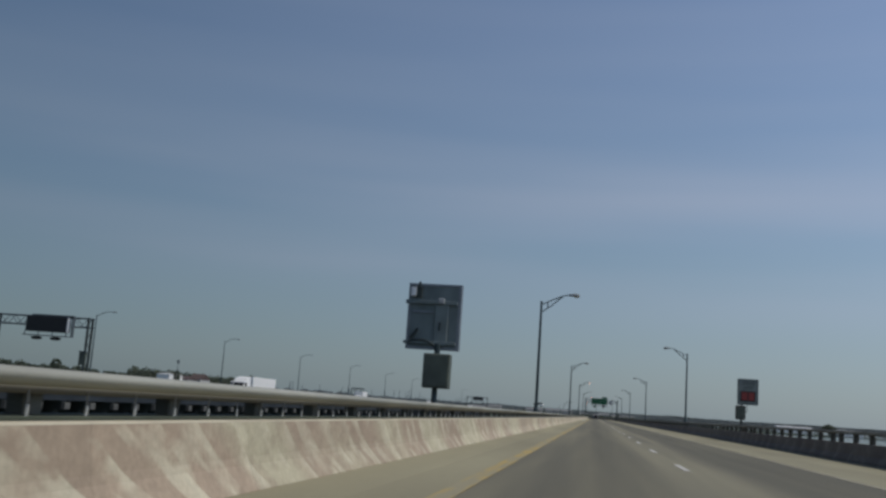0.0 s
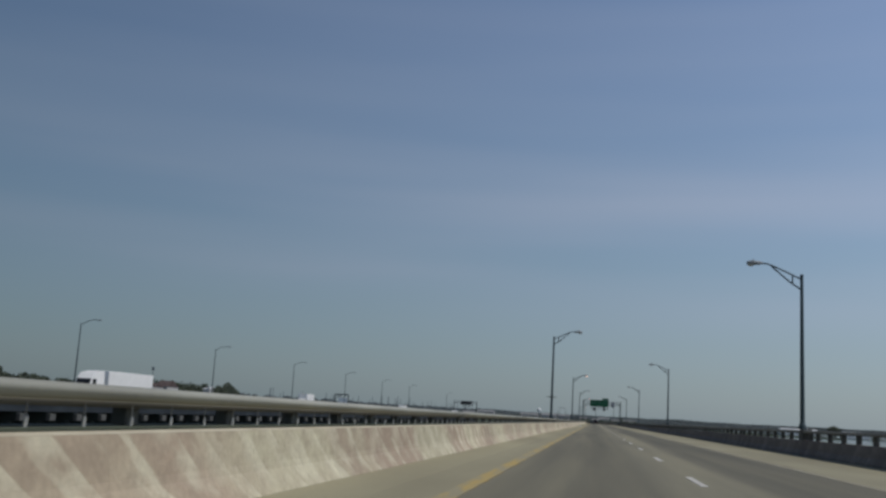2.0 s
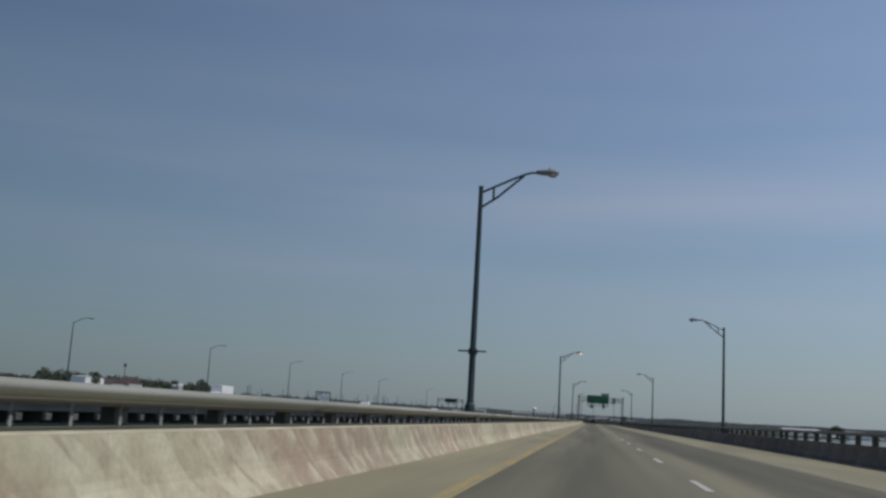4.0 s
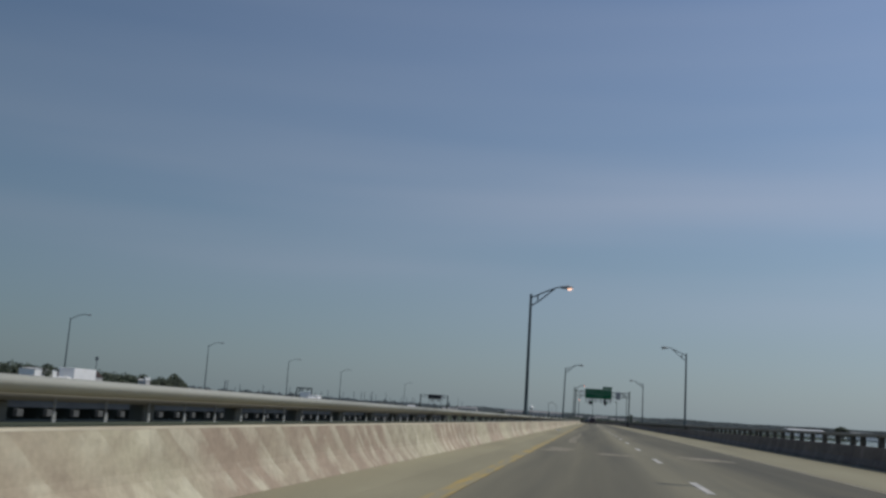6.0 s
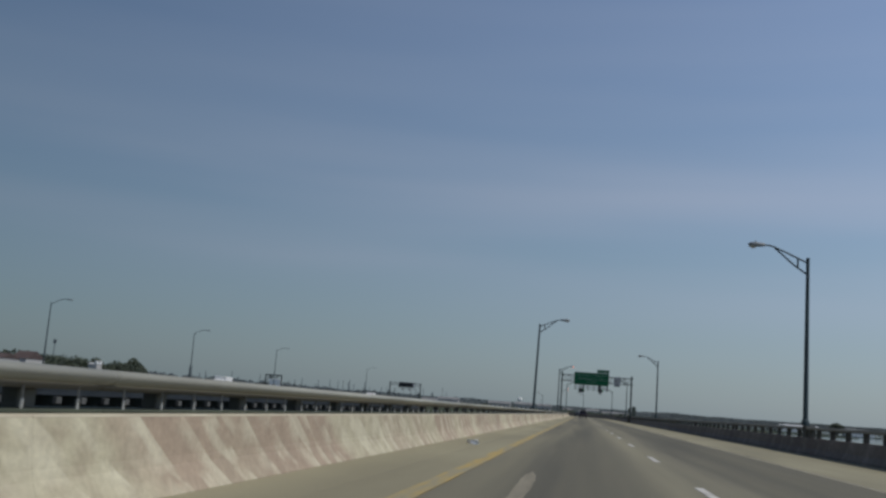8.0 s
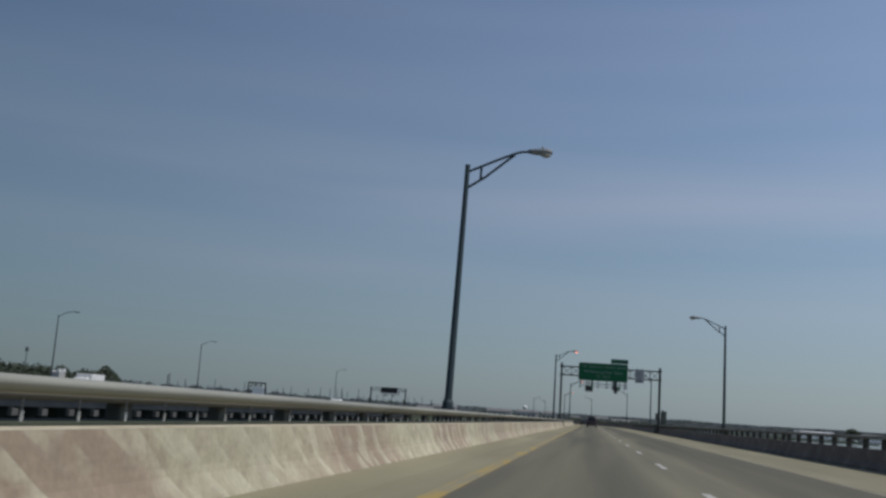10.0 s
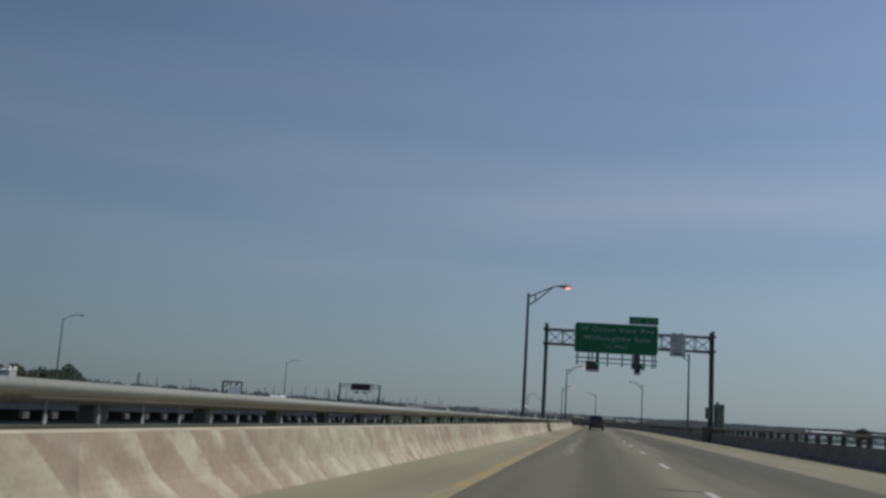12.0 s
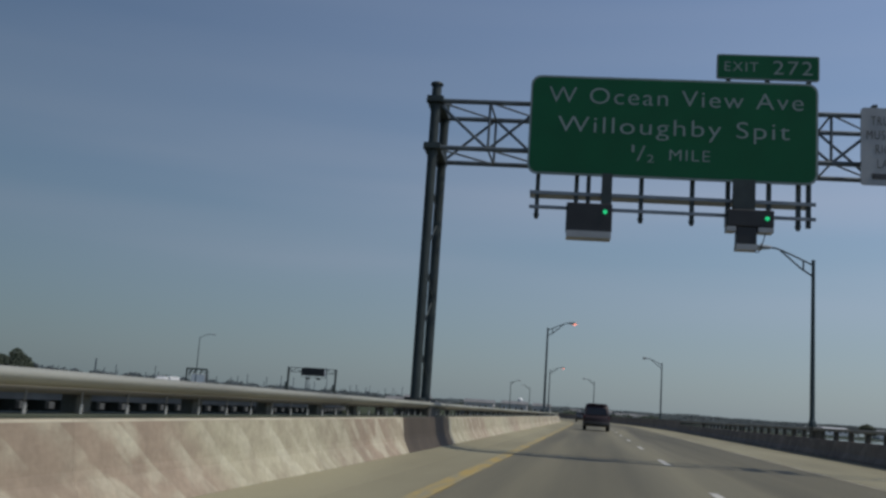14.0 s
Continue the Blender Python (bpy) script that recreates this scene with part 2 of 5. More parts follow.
# Concrete darkened to stand for the shade behind and under the rails.
POST_CONCRETE = surface("shaded_post_concrete", (0.085, 0.082, 0.070), (0.056, 0.055, 0.047), 3.0, (1, 1, 0.4), rough=0.9)
# Scraped parapet concrete, its colour darkened for the shaded roadward face.
PARAPET = streaked("shaded_parapet_concrete", (0.185, 0.157, 0.138), (0.140, 0.115, 0.102), (0.29, 0.265, 0.24), 2.2, 0.45, patches=0.25, lean=0.8)
# Rail tone lightened for the sun on its top.
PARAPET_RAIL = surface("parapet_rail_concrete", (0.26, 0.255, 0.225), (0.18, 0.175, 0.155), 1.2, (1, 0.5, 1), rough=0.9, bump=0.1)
# Rail concrete darkened to stand for the shade under its curve.
BEAM_CONCRETE = surface("shaded_underside_concrete", (0.19, 0.18, 0.15), (0.13, 0.125, 0.105), 0.8, (1, 0.4, 1), rough=0.9, bump=0.1)
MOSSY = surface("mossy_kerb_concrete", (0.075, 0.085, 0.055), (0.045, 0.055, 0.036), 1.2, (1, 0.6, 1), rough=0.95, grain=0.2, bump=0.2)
# Railing concrete darkened for the shade the rail throws on the piers.
PIER_CONCRETE = surface("shaded_pier_concrete", (0.115, 0.112, 0.088), (0.075, 0.073, 0.058), 2.0, (1, 1, 0.5), rough=0.9)
DECK = surface("deck_concrete", (0.28, 0.26, 0.23), (0.18, 0.17, 0.15), 0.4, rough=0.9)
FAR_CONCRETE = surface("far_concrete", (0.135, 0.132, 0.120), (0.085, 0.084, 0.077), 0.15, (1, 1, 0.6), rough=0.9, bump=0)
GALVANISED = surface("galvanised_steel", (0.055, 0.080, 0.083), (0.036, 0.053, 0.056), 1.5, (1, 1, 0.3), rough=0.55, metal=0.35, grain=0.06, bump=0.05)
DARK_STEEL = surface("dark_steel", (0.050, 0.064, 0.060), (0.033, 0.042, 0.040), 2.0, rough=0.6, metal=0.4, grain=0.06, bump=0.05)
TRUSS_STEEL = surface("truss_steel", (0.125, 0.150, 0.160), (0.082, 0.098, 0.106), 2.0, rough=0.55, metal=0.35, grain=0.06, bump=0.05)
WALKWAY_STEEL = surface("walkway_steel", (0.24, 0.265, 0.28), (0.17, 0.19, 0.20), 2.0, rough=0.5, metal=0.3, grain=0.06, bump=0.05)
LAMP_BODY = surface("lamp_body_paint", (0.27, 0.285, 0.28), (0.19, 0.20, 0.20), 5.0, rough=0.5, grain=0.05, bump=0.03)
LENS_OFF = surface("lamp_lens", (0.55, 0.52, 0.44), (0.45, 0.42, 0.35), 6.0, rough=0.2, grain=0.03, bump=0)
LENS_HOT = glowing("bright_lamp_lens", (1.0, 0.60, 0.44), 1.6)
LENS_LIT = glowing("lit_lamp_lens", (1.0, 0.30, 0.20), 1.9)
SIGN_GREEN = surface("sign_green_sheeting", (0.002, 0.102, 0.040), (0.002, 0.082, 0.033), 0.7, rough=0.95, grain=0.04, bump=0)
SIGN_WHITE = surface("sign_white_sheeting", (0.70, 0.72, 0.72), (0.58, 0.6, 0.6), 1.2, rough=0.45, grain=0.03, bump=0)
SIGN_GREY = surface("regulatory_sign_sheeting", (0.36, 0.37, 0.37), (0.28, 0.29, 0.29), 1.5, rough=0.5, grain=0.04, bump=0)
SPEED_FACE = surface("speed_sign_sheeting", (0.215, 0.24, 0.22), (0.165, 0.185, 0.17), 1.5, rough=0.55, grain=0.05, bump=0)
SIGN_BACK = surface("aluminium_sign_back", (0.185, 0.218, 0.212), (0.13, 0.155, 0.152), 2.2, (1, 1, 0.6), rough=0.5, metal=0.3, grain=0.06, bump=0.04)
SIGN_RIM = surface("aluminium_sign_rim", (0.23, 0.25, 0.27), (0.17, 0.185, 0.2), 2.5, rough=0.45, metal=0.4, grain=0.05, bump=0.03)
CABINET_GREEN = surface("green_grey_cabinet_paint", (0.085, 0.10, 0.075), (0.06, 0.07, 0.055), 2.5, rough=0.55, grain=0.06, bump=0.05)
BLACK = surface("black_paint", (0.018, 0.018, 0.018), (0.012, 0.012, 0.012), 3.0, rough=0.5, grain=0.05, bump=0.02)
LETTER_BLACK = surface("black_lettering", (0.03, 0.03, 0.03), (0.05, 0.05, 0.05), 8.0, rough=0.6, bump=0)
LED_RED = glowing("red_led", (0.20, 0.03, 0.025), 0.06)
LED_GREEN = glowing("green_led", (0.02, 0.70, 0.24), 0.6)
WATER = surface("sea_water", (0.042, 0.060, 0.046), (0.030, 0.046, 0.036), 0.02, (1, 1, 1), rough=0.1, grain=0.05, bump=0.3, fine=0.35)
LAND = surface("shore_sand_and_grass", (0.062, 0.075, 0.042), (0.042, 0.056, 0.03), 0.02, rough=0.95, bump=0)
LEAVES = surface("leaves", (0.065, 0.08, 0.045), (0.038, 0.05, 0.032), 0.12, rough=0.8, grain=0.3, bump=0, fine=1.5)
# Leaf colour paled and blued to stand for haze over distance.
FAR_LEAVES = surface("haze_tinted_leaves", (0.135, 0.158, 0.155), (0.10, 0.12, 0.12), 0.05, rough=0.9, grain=0.15, bump=0, fine=0.5)
BARK = surface("bark", (0.10, 0.08, 0.06), (0.06, 0.05, 0.04), 3.0, rough=0.9)
HOUSE_WALL = surface("pale_house_wall", (0.52, 0.50, 0.46), (0.42, 0.40, 0.37), 0.2, rough=0.85, bump=0)
# Roof grey lightened to stand for haze over distance.
HOUSE_ROOF = surface("haze_paled_roof", (0.24, 0.235, 0.225), (0.17, 0.17, 0.165), 0.2, rough=0.9, bump=0)
PALE_ROOF = surface("white_metal_roof", (0.74, 0.73, 0.70), (0.62, 0.61, 0.58), 0.05, rough=0.6, bump=0)
WINDOW_DARK = surface("dark_window_glass", (0.012, 0.013, 0.014), (0.008, 0.009, 0.01), 0.5, rough=0.25, bump=0)
TRUCK_WHITE = surface("white_truck_paint", (0.88, 0.86, 0.80), (0.82, 0.80, 0.74), 0.8, rough=0.55, grain=0.03, bump=0)
SUV_PAINT = surface("dark_maroon_car_paint", (0.020, 0.0075, 0.0085), (0.015, 0.006, 0.007), 1.5, rough=0.5, grain=0.04, bump=0)
CAR_GREY = surface("grey_car_paint", (0.05, 0.055, 0.06), (0.04, 0.043, 0.048), 1.5, rough=0.35, grain=0.04, bump=0, coat=0.6)
TYRE = surface("tyre_rubber", (0.02, 0.02, 0.02), (0.03, 0.03, 0.03), 6.0, rough=0.85)
TAIL_RED = surface("red_tail_lamp_plastic", (0.09, 0.010, 0.010), (0.07, 0.008, 0.008), 6.0, rough=0.2, bump=0)
SIGN_LETTER = surface("dull_white_lettering", (0.235, 0.29, 0.27), (0.185, 0.23, 0.215), 2.0, rough=0.5, grain=0.03, bump=0)
# Pier concrete darkened to stand for the shade under the far deck.
PILE = surface("underdeck_shade_concrete", (0.042, 0.047, 0.038), (0.026, 0.030, 0.025), 0.3, rough=0.9, bump=0)
CHROME = surface("chrome", (0.6, 0.6, 0.6), (0.5, 0.5, 0.5), 4.0, rough=0.2, metal=1.0, grain=0.03, bump=0)


# ---- mesh helpers ----
def box(bm, x0, x1, y0, y1, z0, z1, bevel=0.0):
    made = bmesh.ops.create_cube(bm, size=1.0, matrix=Matrix.Translation(((x0 + x1) / 2, (y0 + y1) / 2, (z0 + z1) / 2)) @ Matrix.Diagonal((x1 - x0, y1 - y0, z1 - z0, 1)))
    if bevel:
        edges = list({e for v in made["verts"] for e in v.link_edges})
        bmesh.ops.bevel(bm, geom=edges, offset=bevel, segments=1, affect="EDGES")
    return bm


def rod(bm, a, b, ra, rb=None, sides=8):
    """A tapered round bar from a to b."""
    a, b = Vector(a), Vector(b)
    turn = (b - a).to_track_quat("Z", "Y").to_matrix().to_4x4()
    bmesh.ops.create_cone(bm, cap_ends=True, segments=sides, radius1=ra, radius2=ra if rb is None else rb, depth=(b - a).length,
                          matrix=Matrix.Translation((a + b) / 2) @ turn)
    return bm


def tube(bm, points, radius, sides=8):
    """One bent round pipe through the points."""
    points = [Vector(p) for p in points]
    rings = []
    for i, p in enumerate(points):
        way = (points[min(i + 1, len(points) - 1)] - points[max(i - 1, 0)]).normalized()
        out = way.cross(Vector((0, 1, 0))).normalized()
        over = way.cross(out)
        rings.append([bm.verts.new(p + (out * math.cos(a) + over * math.sin(a)) * radius) for a in [2 * math.pi * k / sides for k in range(sides)]])
    for a, b in zip(rings, rings[1:]):
        for k in range(sides):
            bm.faces.new((a[k], a[(k + 1) % sides], b[(k + 1) % sides], b[k]))
    bm.faces.new(rings[0])
    bm.faces.new(rings[-1])
    bmesh.ops.recalc_face_normals(bm, faces=bm.faces)
    return bm


def drawn(bm, points, y0, y1):
    """A closed outline of (x, z) points, drawn out along Y."""
    rows = [[bm.verts.new((x, y, z)) for x, z in points] for y in (y0, y1)]
    count = len(points)
    for i in range(count):
        bm.faces.new((rows[0][i], rows[0][(i + 1) % count], rows[1][(i + 1) % count], rows[1][i]))
    bm.faces.new(rows[0][::-1])
    bm.faces.new(rows[1])
    bmesh.ops.recalc_face_normals(bm, faces=bm.faces)
    return bm


def across(bm, points, x0, x1, inset=None):
    """A closed outline of (y, z) points, drawn out along X; inset: for each point, how far its ends step in."""
    inset = inset or [0] * len(points)
    rows = [[bm.verts.new((x + s * d, y, z)) for (y, z), d in zip(points, inset)] for x, s in ((x0, 1), (x1, -1))]
    count = len(points)
    for i in range(count):
        bm.faces.new((rows[0][i], rows[0][(i + 1) % count], rows[1][(i + 1) % count], rows[1][i]))
    bm.faces.new(rows[0][::-1])
    bm.faces.new(rows[1])
    bmesh.ops.recalc_face_normals(bm, faces=bm.faces)
    return bm


def plate(bm, x0, x1, z0, z1, y0, y1, r):
    """An upright plate with rounded corners."""
    points = []
    for cx, cz, start in ((x1 - r, z1 - r, 0), (x0 + r, z1 - r, 90), (x0 + r, z0 + r, 180), (x1 - r, z0 + r, 270)):
        for step in range(5):
            a = radians(start + 22.5 * step)
            points.append((cx + r * math.cos(a), cz + r * math.sin(a)))
    return drawn(bm, points, y0, y1)


def mesh_of(name, bm, material, smooth=False):
    data = bpy.data.meshes.new(name)
    bm.to_mesh(data)
    bm.free()
    data.materials.append(material)
    if smooth:
        data.polygons.foreach_set("use_smooth", [True] * len(data.polygons))
    return data


def part(name, bm, material, parent, label="", smooth=False):
    ob = new(name, mesh_of(name, bm, material, smooth))
    ob.parent = parent
    if label:
        tagged(ob, label)
    return ob


def single(name, bm, material, label="", category="", group="", kind="", smooth=False):
    return tagged(new(name, mesh_of(name, bm, material, smooth)), label, category, group, kind)


def thing(name, label, category, group="", place=None):
    ob = tagged(new(name), label, category, group)
    ob.empty_display_size = 0.2
    if place:
        ob.matrix_basis = Matrix.Translation(place)
    return ob


def lettering(words, x0, x1, z, height, y, material, parent, name="letter"):
    """Words on an upright face that looks towards -Y, from x0 to x1, on the line z; height of the capitals."""
    curve = bpy.data.curves.new(name, "FONT")
    curve.body, curve.size, curve.extrude, curve.space_character = words, 1.0, 0.0015, 1.14
    curve.offset = -0.008
    shown = new(name, curve)
    bpy.context.view_layer.update()
    data = bpy.data.meshes.new_from_object(shown.evaluated_get(bpy.context.evaluated_depsgraph_get()))
    bpy.data.objects.remove(shown)
    xs = [v.co.x for v in data.vertices]
    fit = Matrix.Translation((x0, y, z)) @ Matrix.Rotation(radians(90), 4, "X") @ Matrix.Diagonal(((x1 - x0) / (max(xs) - min(xs)), height / 0.70, 1, 1)) @ Matrix.Translation((-min(xs), 0, 0))
    data.transform(fit)
    whole = BM()
    whole.from_mesh(data)
    bpy.data.meshes.remove(data)
    # the pieces of one letter share their place along the line
    letters, left = [], set(whole.faces)
    while left:
        stack, piece = [left.pop()], []
        while stack:
            f = stack.pop()
            piece.append(f)
            for e in f.edges:
                for g in e.link_faces:
                    if g in left:
                        left.discard(g)
                        stack.append(g)
        px = [v.co.x for f in piece for v in f.verts]
        lo, hi = min(px), max(px)
        for letter in letters:
            if min(hi, letter[1]) - max(lo, letter[0]) > 0.6 * min(hi - lo, letter[1] - letter[0]):
                letter[0], letter[1] = min(lo, letter[0]), max(hi, letter[1])
                letter[2].extend(piece)
                break
        else:
            letters.append([lo, hi, piece])
    for lo, hi, piece in sorted(letters, key=lambda letter: letter[0]):
        bm, made = BM(), {}
        for f in piece:
            for v in f.verts:
                if v not in made:
                    made[v] = bm.verts.new(v.co)
            bm.faces.new([made[v] for v in f.verts])
        part(name, bm, material, parent)
    whole.free()


BM = bmesh.new

# ---- setting: water, land, road deck ----
START, NEAR_END, FAR_END = -24.0, 509.0, 752.0
BEND_START, BEND_RADIUS = 510.0, 690.0


def bend(x, y, z):
    """The bridge runs straight, then curves to the left: a place x beside and y along its line."""
    if y <= BEND_START:
        return Vector((x, y, z))
    a = (y - BEND_START) / BEND_RADIUS
    return Vector((-BEND_RADIUS + (BEND_RADIUS + x) * math.cos(a), BEND_START + (BEND_RADIUS + x) * math.sin(a), z))


def on_line(x, y, z=0.0):
    """The pose of a thing that stands at x beside and y along the line."""
    turn = max(0.0, y - BEND_START) / BEND_RADIUS
    return Matrix.Translation(bend(x, y, z)) @ Matrix.Rotation(turn, 4, "Z")


def run(bm, points, y0, y1, step=6.0):
    """An outline of (x, z) points led along the bridge's line."""
    stops = [y0] + [v for v in [START + step * i for i in range(400)] if y0 + 0.1 < v < y1 - 0.1 and v > BEND_START - step] + [y1]
    rings = [[bm.verts.new(bend(x, v, z)) for x, z in points] for v in stops]
    count = len(points)
    for a, b in zip(rings, rings[1:]):
        for i in range(count):
            bm.faces.new((a[i], a[(i + 1) % count], b[(i + 1) % count], b[i]))
    bm.faces.new(rings[0][::-1])
    bm.faces.new(rings[-1])
    bmesh.ops.recalc_face_normals(bm, faces=bm.faces)
    return bm


def slab(bm, x0, x1, y0, y1, z0, z1):
    return run(bm, [(x0, z0), (x1, z0), (x1, z1), (x0, z1)], y0, y1)


sea = BM()
bmesh.ops.create_grid(sea, x_segments=40, y_segments=40, size=4500, matrix=Matrix.Translation((0, 1500, -6.0)))
single("water", sea, WATER, "dark rippled sea water under the bridges", "water", kind="structure")


def shore(name, points, label):
    bm = BM()
    top = [bm.verts.new((x, y, -4.4)) for x, y in points]
    foot = [bm.verts.new((x, y, -6.6)) for x, y in points]
    bm.faces.new(top)
    for i in range(len(points)):
        j = (i + 1) % len(points)
        bm.faces.new((top[i], foot[i], foot[j], top[j]))
    bmesh.ops.recalc_face_normals(bm, faces=bm.faces)
    return single(name, bm, LAND, label, "shore", kind="structure")


shore("ground", [(-300, 120), (-320, 600), (-280, 1000), (-140, 1380), (30, 1560), (400, 1750), (400, 2050), (-2500, 2050), (-2500, 120)], "low green and sandy shore beyond the far bridge")
landing = BM()
foot = [landing.verts.new(p) for p in ((-170, 738, -6.6), (45, 738, -6.6), (160, 1500, -6.6), (-330, 1500, -6.6))]
crest = [landing.verts.new(p) for p in ((-150, 750, -0.35), (25, 750, -0.35), (120, 1500, -0.35), (-300, 1500, -0.35))]
landing.faces.new(crest)
for k in range(4):
    landing.faces.new((foot[k], foot[(k + 1) % 4], crest[(k + 1) % 4], crest[k]))
bmesh.ops.recalc_face_normals(landing, faces=landing.faces)
single("ground", landing, LAND, "low grassy landing where both bridges come ashore", "shore", kind="structure")
shore("backdrop", [(250, 2650), (600, 2720), (2600, 2500), (2600, 3300), (250, 3300)], "flat distant shore across the water")

LEFT_LINE, MID_LINE, RIGHT_LINE = -1.75, 1.95, 5.62
road = BM()
slab(road, LEFT_LINE, RIGHT_LINE, START, FAR_END, -0.25, 0.0)
ROAD = single("road", road, ASPHALT, "worn grey two-lane bridge roadway with wheel tracks", "road", kind="structure")
verge = BM()
run(verge, [(LEFT_LINE - 0.004, -0.25), (LEFT_LINE - 0.004, 0.004), (-2.65, 0.006), (-3.33, 0.085), (-4.3, 0.085), (-4.3, -0.25)], START, FAR_END)
single("pavement_left", verge, SHOULDER, "narrow tan concrete shoulder beside the barrier", "shoulder", kind="structure")
verge = BM()
slab(verge, RIGHT_LINE + 0.004, 10.0, START, FAR_END, -0.25, 0.004)
single("pavement_right", verge, SHOULDER, "wide tan concrete shoulder beside the parapet", "shoulder", kind="structure")
body = BM()
slab(body, -4.3, 10.0, START, FAR_END, -0.75, -0.254)
for gx in (-3.2, 0.0, 3.0, 6.0, 8.9):
    slab(body, gx - 0.25, gx + 0.25, START, FAR_END, -1.6, -0.75)
for n in range(int((FAR_END - START) / 22.86)):
    by = START + 4 + 22.86 * n
    slab(body, -4.0, 9.7, by - 0.45, by + 0.45, -2.5, -1.6)
    for px in (-3.2, 0.6, 4.6, 8.8):
        rod(body, bend(px, by, -6.5), bend(px, by, -2.5), 0.45, sides=8)
single("bridge_deck", body, DECK, "concrete deck, girders and piles carrying the roadway", "bridge deck", kind="structure")

# edge lines in lengths, lane dashes, repair patches: pieces of the road
FADED = surface("faded_edge_paint", (0.40, 0.36, 0.26), (0.33, 0.29, 0.20), 0.8, rough=0.85)
yellow_mesh = mesh_of("edge_line", box(BM(), -0.125, 0.125, -11.9, 11.9, 0.004, 0.009), YELLOW)
faded_mesh = mesh_of("edge_line", box(BM(), -0.06, 0.06, -11.9, 11.9, 0.004, 0.008), FADED)
for n in range(22):
    for ex, mesh, ez in ((LEFT_LINE - 0.03, yellow_mesh, 0.003), (RIGHT_LINE - 0.1, faded_mesh, 0.0)):
        ob = new("edge_line", mesh)
        ob.parent, ob.location = ROAD, (ex, START + 12 + 23.8 * n, ez)
part("edge_line", slab(BM(), LEFT_LINE - 0.12, LEFT_LINE + 0.06, START + 24 + 23.8 * 21.0, FAR_END, 0.006, 0.011), YELLOW, ROAD)
part("edge_line", slab(BM(), RIGHT_LINE - 0.16, RIGHT_LINE - 0.04, START + 24 + 23.8 * 21.0, FAR_END, 0.003, 0.007), FADED, ROAD)
dash_mesh = mesh_of("lane_dash", box(BM(), -0.07, 0.07, -1.5, 1.5, 0.0, 0.006), WHITE_LINE)
for n in range(-22, 46):
    ob = new("lane_dash", dash_mesh)
    ob.parent, ob.matrix_basis = ROAD, on_line(MID_LINE - 0.06, 227.2 + 11.31 * n, 0.001)
def patch(px, py, w, d, seed):
    """A ragged scar of repair concrete, w wide each way and d long each way."""
    rng = random.Random(seed)
    bm = BM()
    steps = 24
    left, right = [], []
    for i in range(steps + 1):
        u = 2 * i / steps - 1
        half = w * min(1.0, 4 * (1 - abs(u)) + 0.12) * rng.uniform(0.8, 1.05)
        mid = w * 0.25 * math.sin(3 * u + seed)
        left.append(bm.verts.new((mid - half, d * u, 0.003)))
        right.append(bm.verts.new((mid + half, d * u, 0.003)))
    for i in range(steps):
        bm.faces.new((left[i], right[i], right[i + 1], left[i + 1]))
    skirt = bmesh.ops.extrude_face_region(bm, geom=list(bm.faces))["geom"]
    for v in skirt:
        if isinstance(v, bmesh.types.BMVert):
            v.co.z -= 0.02
    bmesh.ops.recalc_face_normals(bm, faces=bm.faces)
    part("repair_patch", bm, PATCH, ROAD, "pale worn concrete repair patch").location = (px, py, 0)


for place in ((-1.05, 209.6, 0.45, 2.4, 1), (0.75, 207.4, 0.6, 1.0, 2), (3.6, 208.6, 0.8, 1.5, 3), (-0.74, 386.0, 0.17, 9.0, 4), (-0.80, 229.0, 0.19, 10.0, 5), (-0.62, 401.5, 0.10, 5.0, 6), (-0.7, 246.0, 0.11, 6.0, 7)):
    patch(*place)

# ---- left side: safety barrier in lengths, old railing behind it ----
BODY = [(-3.30, 0.0), (-3.30, 0.085), (-3.37, 0.215), (-3.415, 0.315), (-3.432, 0.385), (-3.470, 0.717), (-3.605, 0.717), (-3.605, 0.0)]
COPE = [(-3.469, 0.7185), (-3.475, 0.728), (-3.49, 0.736), (-3.58, 0.736), (-3.60, 0.726), (-3.605, 0.7185)]


def jersey(y, length, dark, label):
    ob = thing("concrete_barrier", label, "barrier", "barrier lengths", (0, y, 0.004))
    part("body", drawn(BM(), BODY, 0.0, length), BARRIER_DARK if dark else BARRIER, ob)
    part("coping", drawn(BM(), COPE, 0.002, length - 0.002), BARRIER_DARK if dark else COPING, ob, "" if dark else "pale coping")
    return ob


GANTRY_Y = 428.5
first = jersey(START, 3.048, False, "stained cream and pinkish concrete safety barrier length")
y = START + 3.05
while y < NEAR_END - 1:
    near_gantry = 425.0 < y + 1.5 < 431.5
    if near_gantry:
        jersey(y, 3.048, True, "brown concrete barrier length at the gantry foot, darkened for the leg's shadow")
    else:
        copy_thing(first, Matrix.Translation((0, y, 0.004)))
    y += 3.05
far_run = thing("concrete_barrier", "long run of stained concrete safety barrier", "barrier", "barrier lengths", (0, 0, 0.004))
part("body", run(BM(), BODY, y, FAR_END), BARRIER, far_run)
part("coping", run(BM(), COPE, y, FAR_END), COPING, far_run, "pale coping")

BAY, BAYS = 2.2216, 10
SPAN = BAY * BAYS
RAIL = [(-3.615, 0.955), (-3.565, 0.976), (-3.532, 1.004), (-3.522, 1.028), (-3.535, 1.050), (-3.57, 1.065), (-3.63, 1.072), (-3.84, 1.072), (-3.90, 1.060), (-3.94, 1.022), (-3.93, 0.955)]
BEAM = [(-3.622, 0.956), (-3.655, 0.930), (-3.69, 0.905), (-3.86, 0.905), (-3.90, 0.956)]


